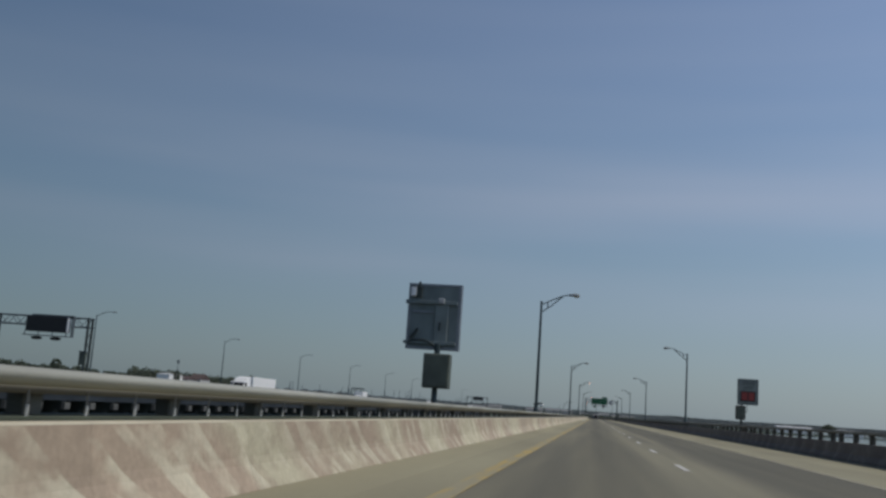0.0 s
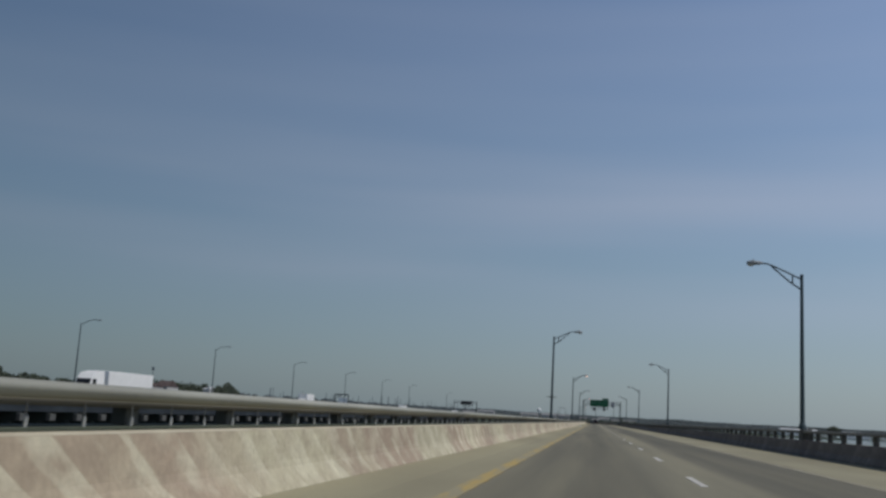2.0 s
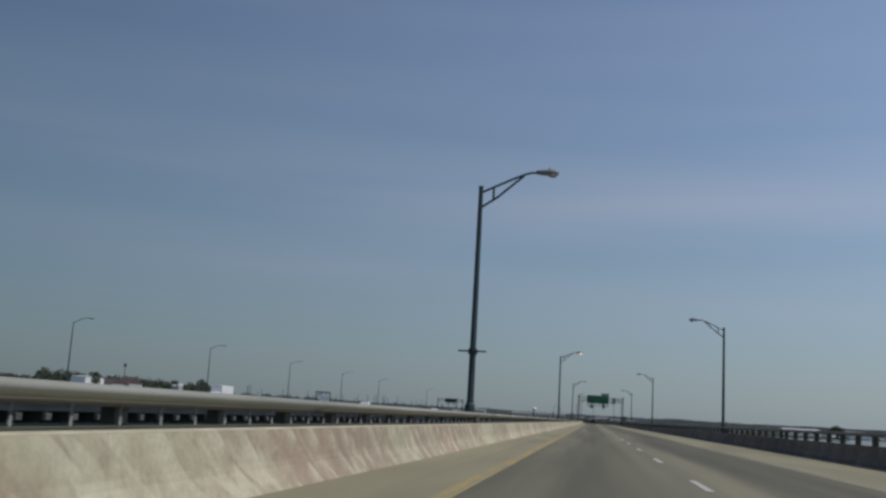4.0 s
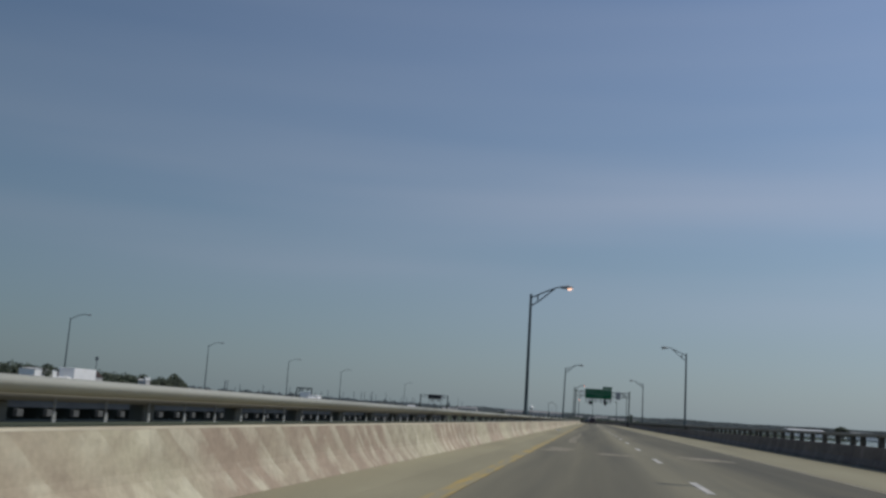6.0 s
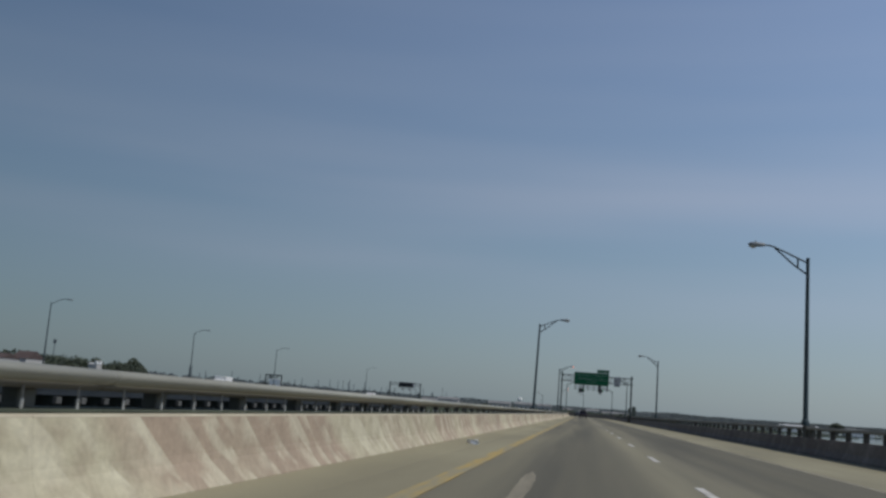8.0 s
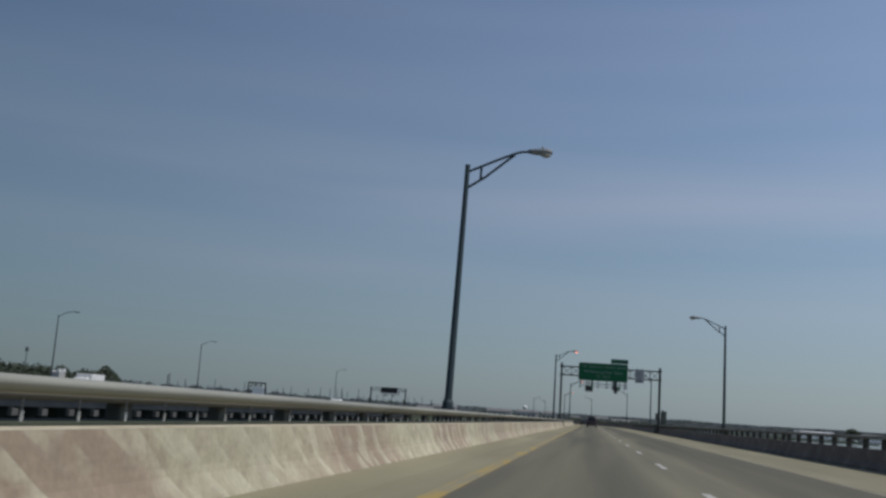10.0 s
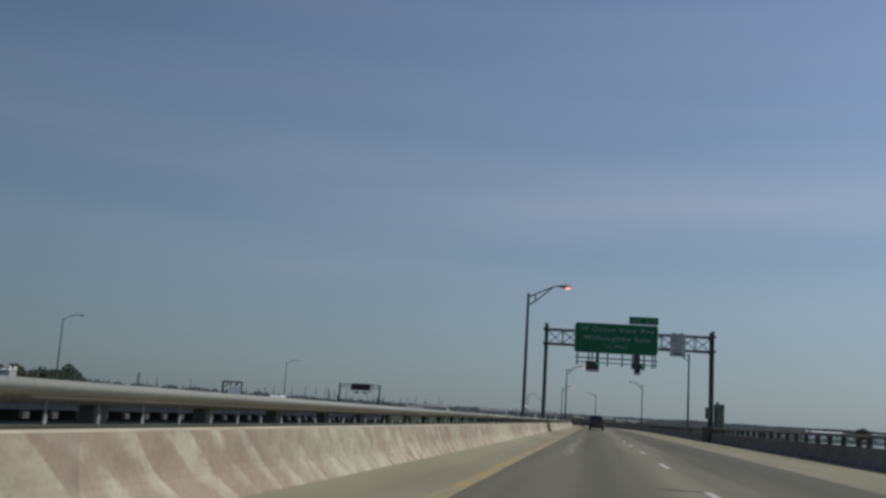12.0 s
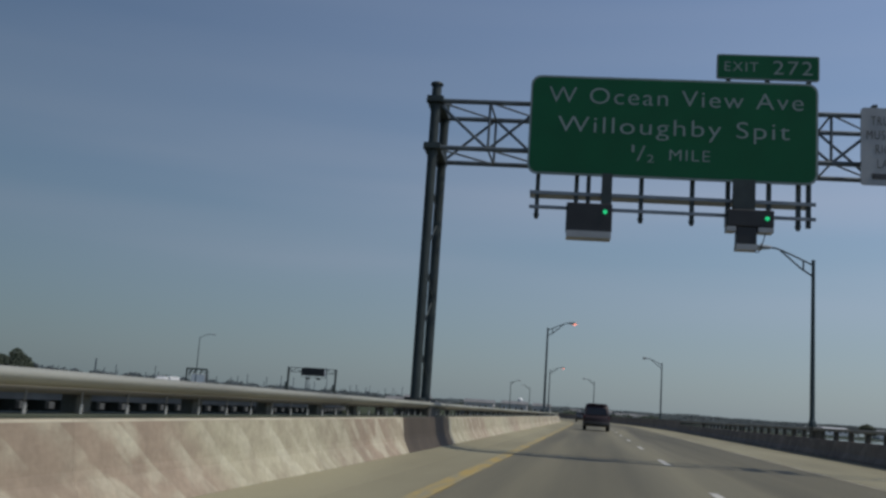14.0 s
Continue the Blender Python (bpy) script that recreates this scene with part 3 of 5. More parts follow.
def left_railing(y):
    top = thing("bridge_railing", "pale concrete bridge railing with rounded rail on posts", "railing", "railing spans", (0, y, 0))
    part("rail", drawn(BM(), RAIL, 0.01, SPAN - 0.01), RAIL_CONCRETE, top, "pale rounded concrete top rail", smooth=True)
    part("lower_beam", drawn(BM(), BEAM, 0.012, SPAN - 0.012), BEAM_CONCRETE, top, "concrete beam under the rail, darkened for its shade", smooth=True)
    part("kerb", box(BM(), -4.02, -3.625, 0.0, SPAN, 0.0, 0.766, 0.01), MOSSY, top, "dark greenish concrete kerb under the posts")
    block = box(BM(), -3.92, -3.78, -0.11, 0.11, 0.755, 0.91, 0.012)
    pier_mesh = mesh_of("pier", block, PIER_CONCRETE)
    slim_mesh = mesh_of("baluster", rod(BM(), (-3.662, 0, 0.76), (-3.662, 0, 0.93), 0.0075, sides=8), PARAPET_RAIL)
    # Added thicker pale piece: imitates the sunlit lower half of a baluster.
    lit_half_mesh = mesh_of("lit_half", rod(BM(), (-3.660, 0, 0.76), (-3.658, 0, 0.838), 0.0115, sides=8), BALUSTER_LIT)
    for n in range(BAYS):
        ob = new("pier", pier_mesh)
        ob.parent, ob.location = top, (0, 1.40 + BAY * n, 0)
        for k in (-1, 0, 1):
            ob = new("baluster", slim_mesh)
            ob.parent, ob.location = top, (0, 1.13 + BAY * (n + k / 3), 0)
            lit_half = new("lit_half", lit_half_mesh)
            lit_half.parent = ob
    return top


span = left_railing(START)
n = 1
while START + SPAN * n < NEAR_END:
    copy_thing(span, Matrix.Translation((0, START + SPAN * n, 0)))
    n += 1
far_rail = run(BM(), RAIL, START + SPAN * n, FAR_END)
slab(far_rail, -3.92, -3.67, START + SPAN * n, FAR_END, 0.0, 0.99)
single("bridge_railing", far_rail, RAIL_CONCRETE, "long far run of pale concrete bridge railing", "railing", "railing spans")

# ---- right side: parapet with openings under its rail ----
WALL = [(9.28, 0.0), (9.28, 0.10), (9.36, 0.30), (9.40, 0.72), (9.70, 0.72), (9.70, 0.0)]


POST_PITCH, POSTS = 2.23, 10
RIGHT_SPAN, RIGHT_START = 21.42, -22.09


def right_parapet(y):
    top = thing("bridge_parapet", "concrete parapet toned dark for shade, with rail on short posts", "parapet", "parapet spans", (0, y, 0))
    part("wall", drawn(BM(), WALL, 0.01, RIGHT_SPAN - 0.01), PARAPET, top, "solid stained concrete wall toned dark for shade")
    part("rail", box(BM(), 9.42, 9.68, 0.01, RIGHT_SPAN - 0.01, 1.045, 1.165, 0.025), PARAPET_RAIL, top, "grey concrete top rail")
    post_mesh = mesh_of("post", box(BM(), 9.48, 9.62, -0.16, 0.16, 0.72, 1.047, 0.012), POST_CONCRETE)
    for n in range(POSTS):
        ob = new("post", post_mesh)
        ob.parent, ob.location = top, (0, 0.675 + POST_PITCH * n, 0)
    return top


span = right_parapet(RIGHT_START)
n = 1
while RIGHT_START + RIGHT_SPAN * n < NEAR_END:
    copy_thing(span, Matrix.Translation((0, RIGHT_START + RIGHT_SPAN * n, 0)))
    n += 1
far_wall = run(BM(), WALL, RIGHT_START + RIGHT_SPAN * n, FAR_END)
slab(far_wall, 9.40, 9.72, RIGHT_START + RIGHT_SPAN * n, FAR_END, 0.724, 1.185)
single("bridge_parapet", far_wall, PARAPET, "long far run of concrete parapet toned dark for shade", "parapet", "parapet spans")


# ---- street lamps ----
def street_lamp(x, y, side, foot, lit=False, extra="", lean=0.0):
    """side: +1 where the arm reaches to +X."""
    label = "tall grey steel street lamp with braced arm"
    if lit:
        label += ", lamp glowing orange"
    lamp = thing("street_lamp", label, "street lamp", "bridge lamps")
    lamp.matrix_basis = on_line(x, y) @ Matrix.Rotation(radians(lean), 4, "Y")
    bm = box(BM(), -0.36 if side > 0 else -0.05, 0.28 if side > 0 else 0.36, -0.36, 0.36, -0.25, foot, 0.03)
    part("pedestal", bm, POST_CONCRETE, lamp, "concrete pedestal")
    bm = BM()
    rod(bm, (0, 0, foot), (0, 0, foot + 0.05), 0.185, 0.185, 12)
    rod(bm, (0, 0, foot + 0.05), (0, 0, foot + 0.20), 0.172, 0.158, 12)
    rod(bm, (0, 0, foot + 0.20), (0, 0, foot + 0.28), 0.158, 0.118, 12)
    rod(bm, (0, 0, foot + 0.28), (0, 0, foot + 0.42), 0.118, 0.111, 12)
    for k in range(4):
        a = math.pi * (0.25 + 0.5 * k)
        rod(bm, (0.16 * math.cos(a), 0.16 * math.sin(a), foot + 0.05), (0.16 * math.cos(a), 0.16 * math.sin(a), foot + 0.09), 0.028, sides=6)
    part("base", bm, GALVANISED, lamp)
    bm = rod(BM(), (0, 0, foot + 0.42), (0, 0, 8.40), 0.110, 0.072, 14)
    rod(bm, (0, 0, 8.37), (0, 0, 8.42), 0.082, 0.082, 14)
    part("pole", bm, GALVANISED, lamp, smooth=False)
    s = side
    bm = BM()
    for a, b in (((0.05, 8.22), (0.95, 8.64)), ((0.95, 8.64), (1.42, 8.84)), ((1.42, 8.84), (1.62, 8.90)), ((1.62, 8.90), (1.9, 8.91)), ((0.05, 7.72), (0.55, 8.06)), ((0.55, 8.06), (1.40, 8.80)), ((0.42, 7.98), (0.42, 8.38))):
        rod(bm, (s * a[0], 0, a[1]), (s * b[0], 0, b[1]), 0.038, sides=8)
    part("arm", bm, GALVANISED, lamp)
    head = BM()
    outline = ((1.78, 0.05, 0.055), (1.95, 0.10, 0.09), (2.2, 0.15, 0.11), (2.42, 0.14, 0.105), (2.52, 0.07, 0.05))
    rings = []
    for d, w, h in outline:
        rings.append([head.verts.new((s * d, w * math.cos(a), 8.92 + h * math.sin(a))) for a in [2 * math.pi * i / 12 for i in range(12)]])
    for r0, r1 in zip(rings, rings[1:]):
        for i in range(12):
            head.faces.new((r0[i], r0[(i + 1) % 12], r1[(i + 1) % 12], r1[i]))
    head.faces.new(rings[0])
    head.faces.new(rings[-1])
    bmesh.ops.recalc_face_normals(head, faces=head.faces)
    box(head, s * 2.22 - 0.03, s * 2.22 + 0.03, -0.03, 0.03, 9.01, 9.09)
    head_ob = part("lamp_head", head, LAMP_BODY, lamp, "pale grey cobra lamp head", smooth=True)
    lens = BM()
    bmesh.ops.create_uvsphere(lens, u_segments=12, v_segments=6, radius=0.13, matrix=Matrix.Translation((s * 2.33, 0, 8.85)) @ Matrix.Diagonal((1.3, 0.9, 0.8, 1)))
    part("lens", lens, (LENS_HOT if "bright" in extra else LENS_LIT) if lit else LENS_OFF, head_ob, "glowing orange lens" if lit else "", smooth=True)
    if "bracket" in extra:
        bm = BM()
        box(bm, 0.12, 0.42, -0.05, 0.05, foot + 0.50, foot + 0.60)
        rod(bm, (0, 0, foot + 0.44), (0, 0, foot + 0.52), 0.19, sides=10)
        part("bracket", bm, DARK_STEEL, lamp)
    if "crossbar" in extra:
        bm = box(BM(), -0.45, 0.45, -0.17, -0.11, 2.97, 3.02)
        rod(bm, (0, 0, 2.90), (0, 0, 3.08), 0.15, sides=10)
        part("crossbar", bm, DARK_STEEL, lamp)
    return lamp


LEFT_LAMPS = ((-3.95, 65.55), (-3.85, 149.8), (-3.88, 235.35), (-4.06, 320.15), (-4.05, 406.15), (-3.95, 492.0), (-3.92, 577.2), (-3.92, 662.6))
for n, (lx, ly) in enumerate(LEFT_LAMPS):
    street_lamp(lx, ly, 1, 1.10, lit=n in (2, 4, 5, 6), extra=("bracket", "crossbar", "bright")[n] if n < 3 else "", lean=1.2 if n == 3 else 0.0)
for n, ly in enumerate((108.56, 193.31, 279.17, 364.06, 450.05, 535.7, 620.65, 706.0)):
    street_lamp(9.46 if n < 6 else 9.6, ly, -1, 1.205)


# ---- variable speed signs ----
def speed_sign_back():
    sign = thing("speed_limit_sign", "back of a grey aluminium variable speed sign on post", "road sign", place=(-4.49, 26.14, 0.10))
    sign.scale = (0.925, 0.925, 0.925)
    part("pedestal", box(BM(), -0.45, 0.48, -0.4, 0.4, -0.5, 0.92, 0.03), POST_CONCRETE, sign)
    part("post", rod(BM(), (0.12, 0.14, 0.92), (0.12, 0.14, 2.76), 0.085, sides=12), GALVANISED, sign)
    panel = part("panel", box(BM(), -0.83, 0.69, 0.26, 0.50, 2.63, 4.50, 0.015), SIGN_BACK, sign, "blue-grey sign housing seen from behind")
    bm = BM()
    for x0, x1, z0, z1 in ((-0.86, -0.79, 2.60, 4.53), (0.63, 0.72, 2.60, 4.53), (-0.79, 0.63, 2.60, 2.67), (-0.79, 0.63, 4.46, 4.53)):
        box(bm, x0, x1, 0.235, 0.52, z0, z1)
    part("rim", bm, SIGN_RIM, panel, "lighter aluminium rim")
    part("crossbar", box(BM(), -0.92, 0.62, 0.17, 0.255, 3.92, 4.03, 0.01), SIGN_BACK, panel)
    part("crossbar", box(BM(), -0.92, 0.62, 0.17, 0.255, 2.74, 2.84, 0.01), SIGN_BACK, panel)
    part("ridge", box(BM(), -0.05, 0.36, 0.19, 0.258, 2.7, 3.92, 0.02), SIGN_BACK, panel)
    part("clamp", box(BM(), 0.06, 0.24, 0.08, 0.2, 3.94, 4.10, 0.02), SIGN_GREY, panel, "pale clamp round the post")
    part("bracket", box(BM(), -0.72, -0.05, 0.225, 0.257, 3.66, 3.73, 0.005), SIGN_RIM, panel)
    part("latch", box(BM(), 0.10, 0.16, 0.165, 0.195, 3.15, 3.40), DARK_STEEL, panel)
    bm = box(BM(), -0.66, -0.46, 0.14, 0.25, 4.12, 4.42, 0.01)
    rod(bm, (-0.56, 0.2, 4.4), (-0.53, 0.2, 4.58), 0.03)
    part("junction_box", bm, DARK_STEEL, panel)
    part("label_plate", box(BM(), -0.77, -0.62, 0.10, 0.14, 4.14, 4.40, 0.008), SIGN_WHITE, panel, "small pale plate")
    bm = tube(BM(), [(-0.78 + 0.1 * i, 0.16, 2.80 + 0.10 * math.sin(i / 9 * 2.6) - 0.26 * (i / 9) ** 3) for i in range(10)], 0.03)
    part("conduit", bm, DARK_STEEL, sign)
    bm = BM()
    rod(bm, (-0.72, 0.2, 2.9), (-0.52, 0.2, 3.2), 0.05, 0.03)
    part("hose", bm, DARK_STEEL, sign)
    cabinet = part("cabinet", box(BM(), -0.22, 0.56, -0.18, 0.22, 1.48, 2.47, 0.03), CABINET_GREEN, sign, "olive grey control cabinet")
    part("door", box(BM(), -0.17, 0.51, -0.196, -0.176, 1.54, 2.41, 0.006), CABINET_GREEN, cabinet)


speed_sign_back()


def speed_sign_front():
    sign = thing("speed_limit_sign", "grey variable speed limit sign with red display", "road sign", place=(9.5, 69.0, 0))
    part("pedestal", box(BM(), 0.05, 0.55, -0.35, 0.35, -0.5, 1.02, 0.03), POST_CONCRETE, sign)
    part("post", rod(BM(), (0.12, 0.1, 1.02), (0.12, 0.1, 3.6), 0.08, sides=12), DARK_STEEL, sign)
    panel = part("panel", plate(BM(), -0.18, 1.16, 2.52, 4.25, -0.16, 0.06, 0.06), SPEED_FACE, sign, "grey sign face")
    bm = BM()
    for x0, x1, z0, z1 in ((-0.16, -0.13, 2.55, 4.22), (1.11, 1.14, 2.55, 4.22), (-0.13, 1.11, 2.55, 2.58), (-0.13, 1.11, 4.19, 4.22)):
        box(bm, x0, x1, -0.168, -0.158, z0, z1)
    part("border", bm, LETTER_BLACK, panel)
    lettering("SPEED", 0.08, 0.92, 3.86, 0.24, -0.166, LETTER_BLACK, panel)
    lettering("LIMIT", 0.16, 0.84, 3.52, 0.24, -0.166, LETTER_BLACK, panel)
    display = part("display", box(BM(), 0.0, 0.98, -0.19, -0.162, 2.74, 3.44, 0.008), BLACK, panel, "black display window")
    bm = BM()
    for x0, x1, z0, z1 in ((0.08, 0.45, 2.82, 3.36), (0.53, 0.90, 2.82, 3.36)):
        box(bm, x0, x1, -0.2, -0.188, z0, z1)
    part("display_bars", bm, LED_RED, display, "two dull red display blocks")
    cabinet = part("cabinet", box(BM(), -0.30, 0.34, -0.32, 0.0, 1.52, 2.46, 0.05), BLACK, sign, "dark rounded control cabinet")
    part("door", box(BM(), -0.24, 0.28, -0.336, -0.318, 1.6, 2.38, 0.008), CABINET_GREEN, cabinet)
    bm = tube(BM(), [(0.42, -0.05, 2.56), (0.45, -0.05, 2.4), (0.46, -0.05, 2.15), (0.42, -0.05, 2.03), (0.33, -0.05, 1.95)], 0.02, 6)
    part("conduit", bm, GALVANISED, sign)


speed_sign_front()


# ---- sign gantry over the road ----
def gantry():
    g = thing("sign_gantry", "steel truss sign gantry spanning both lanes", "gantry", place=(0, GANTRY_Y + 0.22, 0))
    g.matrix_basis = pose(0, GANTRY_Y + 0.22, 0, 0, 0, 3.15)
    DEPTH, TOP, LOW = 1.46, 8.40, 7.22
    SKEW = 0.055
    for side, x, foot in ((-1, -4.02, 1.10), (1, 9.42, 1.205)):
        bm = box(BM(), x - 0.42, x + 0.42, -0.5, DEPTH + 0.5, -0.6, foot, 0.03)
        part("pedestal", bm, POST_CONCRETE, g, "dark concrete pedestal")
        for yy, top in ((0.0, 8.80), (DEPTH, 8.80)):
            px = x + SKEW * yy
            bm = rod(BM(), (px, yy, foot), (px, yy, top), 0.118, 0.118, 16)
            rod(bm, (px, yy, top), (px, yy, top + 0.05), 0.16, 0.145, 16)
            rod(bm, (px, yy, foot), (px, yy, foot + 0.06), 0.26, 0.26, 12)
            part("post", bm, DARK_STEEL, g)
        zz, flip = foot + 0.5, 0
        while zz < 6.8:
            a, b = (0.0, DEPTH) if flip else (DEPTH, 0.0)
            part("lacing", rod(BM(), (x + SKEW * a, a, zz), (x + SKEW * b, b, zz + 1.0), 0.022, sides=6), DARK_STEEL, g)
            zz, flip = zz + 1.0, 1 - flip
        for z in (TOP, LOW):
            part("seat", box(BM(), x - 0.20, x + 0.20, -0.22, DEPTH + 0.22, z - 0.07, z + 0.07), DARK_STEEL, g)
    for yy in (0.0, DEPTH):
        for z in (TOP, LOW):
            part("chord", rod(BM(), (-4.25 + SKEW * yy, yy, z), (9.65 + SKEW * yy, yy, z), 0.062, sides=10), TRUSS_STEEL, g)
    xs = [-4.02 + 1.344 * i for i in range(11)]
    for i, (a, b) in enumerate(zip(xs, xs[1:])):
        for yy, falls in ((0.0, i % 2 == 0), (DEPTH, i % 2 == 1)):
            k = SKEW * yy
            part("diagonal", rod(BM(), (a + k, yy, TOP if falls else LOW), (b + k, yy, LOW if falls else TOP), 0.036, sides=6), TRUSS_STEEL, g)
            if i < 9:
                part("upright", rod(BM(), (b + k, yy, TOP), (b + k, yy, LOW), 0.036, sides=6), TRUSS_STEEL, g)
        for z in (TOP, LOW):
            part("brace", rod(BM(), (a, 0.0, z), (b + SKEW * DEPTH, DEPTH, z), 0.026, sides=6), TRUSS_STEEL, g)
            part("strut", rod(BM(), (b, 0.0, z), (b + SKEW * DEPTH, DEPTH, z), 0.026, sides=6), TRUSS_STEEL, g)
    # walkway brackets and rails under the guide sign
    for x in (-1.42, -0.50, -0.22, 1.02, 2.20, 3.02, 3.95, 4.62, 4.85):
        bm = box(BM(), x - 0.05, x + 0.05, -0.16, -0.06, 5.62 if x not in (-0.5, -0.22, 3.02, 3.95) else 5.85, 6.80)
        box(bm, x - 0.04, x + 0.04, -0.16, 0.1, 6.7, 7.2)
        hanger = part("hanger", bm, DARK_STEEL, g)
        if x in (-1.42, 1.02, 2.20, 4.62):
            tip = rod(BM(), (x, -0.11, 5.55), (x, -0.11, 5.66), 0.045, 0.075, 10)
            part("hanger_tip", tip, DARK_STEEL, hanger)
    for z in (6.17, 5.82):
        part("walkway_rail", box(BM(), -1.6, 5.0, -0.20, -0.15, z - 0.04, z + 0.04), WALKWAY_STEEL, g)
    part("walkway", box(BM(), -1.6, 5.0, -0.04, 0.62, 6.20, 6.25), WALKWAY_STEEL, g, "steel grating walkway")
    # guide sign
    guide = part("guide_sign", plate(BM(), -1.70, 5.0, 6.59, 9.03, -0.34, -0.28, 0.24), SIGN_LETTER, g, "large green guide sign with dull white lettering")
    part("green_face", plate(BM(), -1.65, 4.95, 6.64, 8.98, -0.346, -0.338, 0.20), SIGN_GREEN, guide, "dark green sheeting")
    lettering("W Ocean View Ave", -1.26, 4.66, 8.36, 0.40, -0.3485, SIGN_LETTER, guide)
    lettering("Willoughby Spit", -1.02, 4.36, 7.64, 0.40, -0.3485, SIGN_LETTER, guide)
    lettering("1", 0.74, 0.80, 7.20, 0.19, -0.3485, SIGN_LETTER, guide)
    lettering("/", 0.86, 1.06, 7.00, 0.38, -0.3485, SIGN_LETTER, guide)
    lettering("2", 1.10, 1.26, 6.97, 0.19, -0.3485, SIGN_LETTER, guide)
    lettering("MILE", 1.62, 2.55, 7.04, 0.27, -0.3485, SIGN_LETTER, guide)
    tab = part("exit_tab", plate(BM(), 2.66, 5.02, 9.09, 9.70, -0.34, -0.28, 0.05), SIGN_LETTER, g, "small green exit number panel")
    part("green_face", plate(BM(), 2.69, 4.99, 9.12, 9.67, -0.346, -0.338, 0.04), SIGN_GREEN, tab)
    lettering("EXIT", 2.84, 3.62, 9.28, 0.24, -0.3485, SIGN_LETTER, tab)
    lettering("272", 3.96, 4.86, 9.23, 0.34, -0.3485, SIGN_LETTER, tab)
    for x in (2.95, 3.85, 4.8):
        part("tab_bracket", box(BM(), x - 0.05, x + 0.05, -0.27, -0.2, 8.5, 9.3), DARK_STEEL, g)
    for x in (-1.2, 1.0, 2.6, 4.6, 6.3, 6.9):
        part("sign_bracket", box(BM(), x - 0.05, x + 0.05, -0.275, -0.07, 6.9, 8.6), DARK_STEEL, g)
    # regulatory sign
    plain = part("regulatory_sign", plate(BM(), 5.96, 7.20, 6.66, 8.50, -0.34, -0.29, 0.08), SIGN_GREY, g, "dull grey-white regulatory sign with black lettering")
    lettering("TRUCKS", 6.18, 6.98, 8.08, 0.22, -0.348, LETTER_BLACK, plain)
    lettering("MUST USE", 6.08, 7.10, 7.74, 0.22, -0.348, LETTER_BLACK, plain)
    lettering("RIGHT", 6.28, 6.90, 7.40, 0.22, -0.348, LETTER_BLACK, plain)
    lettering("LANE", 6.32, 6.86, 7.06, 0.22, -0.348, LETTER_BLACK, plain)
    part("bar", box(BM(), 6.2, 6.96, -0.352, -0.339, 6.80, 6.93), LETTER_BLACK, plain)
    # lane control signals
    left = part("lane_signal", box(BM(), -0.72, 0.34, -0.5, -0.16, 5.22, 5.90, 0.02), BLACK, g, "black lane control signal with green light")
    part("visor", box(BM(), -0.70, 0.32, -0.62, -0.14, 5.06, 5.215), SIGN_GREY, left, "pale visor")
    part("hanger", box(BM(), 0.08, 0.32, -0.36, -0.24, 5.9, 6.66), DARK_STEEL, left)
    part("green_light", rod(BM(), (0.17, -0.53, 5.70), (0.17, -0.50, 5.70), 0.05, sides=12), LED_GREEN, left, "lit green arrow light")
    right = part("lane_signal", box(BM(), 2.94, 4.0, -0.5, -0.16, 5.52, 5.92, 0.02), BLACK, g, "black lane control signal with green light")
    box_low = box(BM(), 3.18, 3.62, -0.48, -0.18, 5.12, 5.515, 0.01)
    part("lower_box", box_low, BLACK, right)
    part("visor", box(BM(), 3.17, 3.63, -0.5, -0.17, 4.98, 5.115), SIGN_GREY, right, "pale visor")
    part("visor", box(BM(), 2.95, 3.15, -0.5, -0.17, 5.40, 5.515), SIGN_GREY, right, "pale visor")
    part("visor", box(BM(), 3.65, 3.99, -0.5, -0.17, 5.40, 5.515), SIGN_GREY, right, "pale visor")
    part("hanger", box(BM(), 3.10, 3.60, -0.36, -0.22, 5.92, 6.66), DARK_STEEL, right)
    part("green_light", rod(BM(), (3.84, -0.53, 5.72), (3.84, -0.50, 5.72), 0.05, sides=12), LED_GREEN, right, "lit green arrow light")
    bm = tube(BM(), [(3.85 - 0.04 * i, -0.45, 5.55 - 0.62 * math.sin(i / 8 * 2.3)) for i in range(9)], 0.012, 6)
    part("cable", bm, BLACK, right)
    # cabinets at the right foot
    tall = part("cabinet", box(BM(), 9.72, 10.42, 0.1, 0.9, 1.0, 3.05, 0.04), CABINET_GREEN, g, "tall green-grey equipment cabinet")
    part("door", box(BM(), 9.78, 10.36, 0.08, 0.1, 1.1, 2.95, 0.01), CABINET_GREEN, tall)
    part("vent_cap", rod(BM(), (9.95, 0.5, 3.05), (9.95, 0.5, 3.25), 0.12, 0.09, 10), CABINET_GREEN, tall)
    part("bracket", box(BM(), 9.72, 10.42, 0.0, 1.0, -0.5, 1.0), BARRIER_DARK, g)
    small = part("cabinet", box(BM(), 8.92, 9.24, -0.16, 0.2, 1.85, 2.75, 0.03), CABINET_GREEN, g, "small equipment box on the post")
    part("conduit", rod(BM(), (9.12, -0.02, 1.21), (9.12, -0.02, 1.85), 0.03), DARK_STEEL, small)


gantry()

# ---- opposite bridge across the water ----
OPP_EAST, OPP_WEST, OPP_Z = -66.0, -81.0, 0.2
OPP_BEND = 582.0


def aside(y):
    """How far the far bridge has curved to the left at y."""
    return -max(0.0, y - OPP_BEND) ** 2 / (2 * BEND_RADIUS)


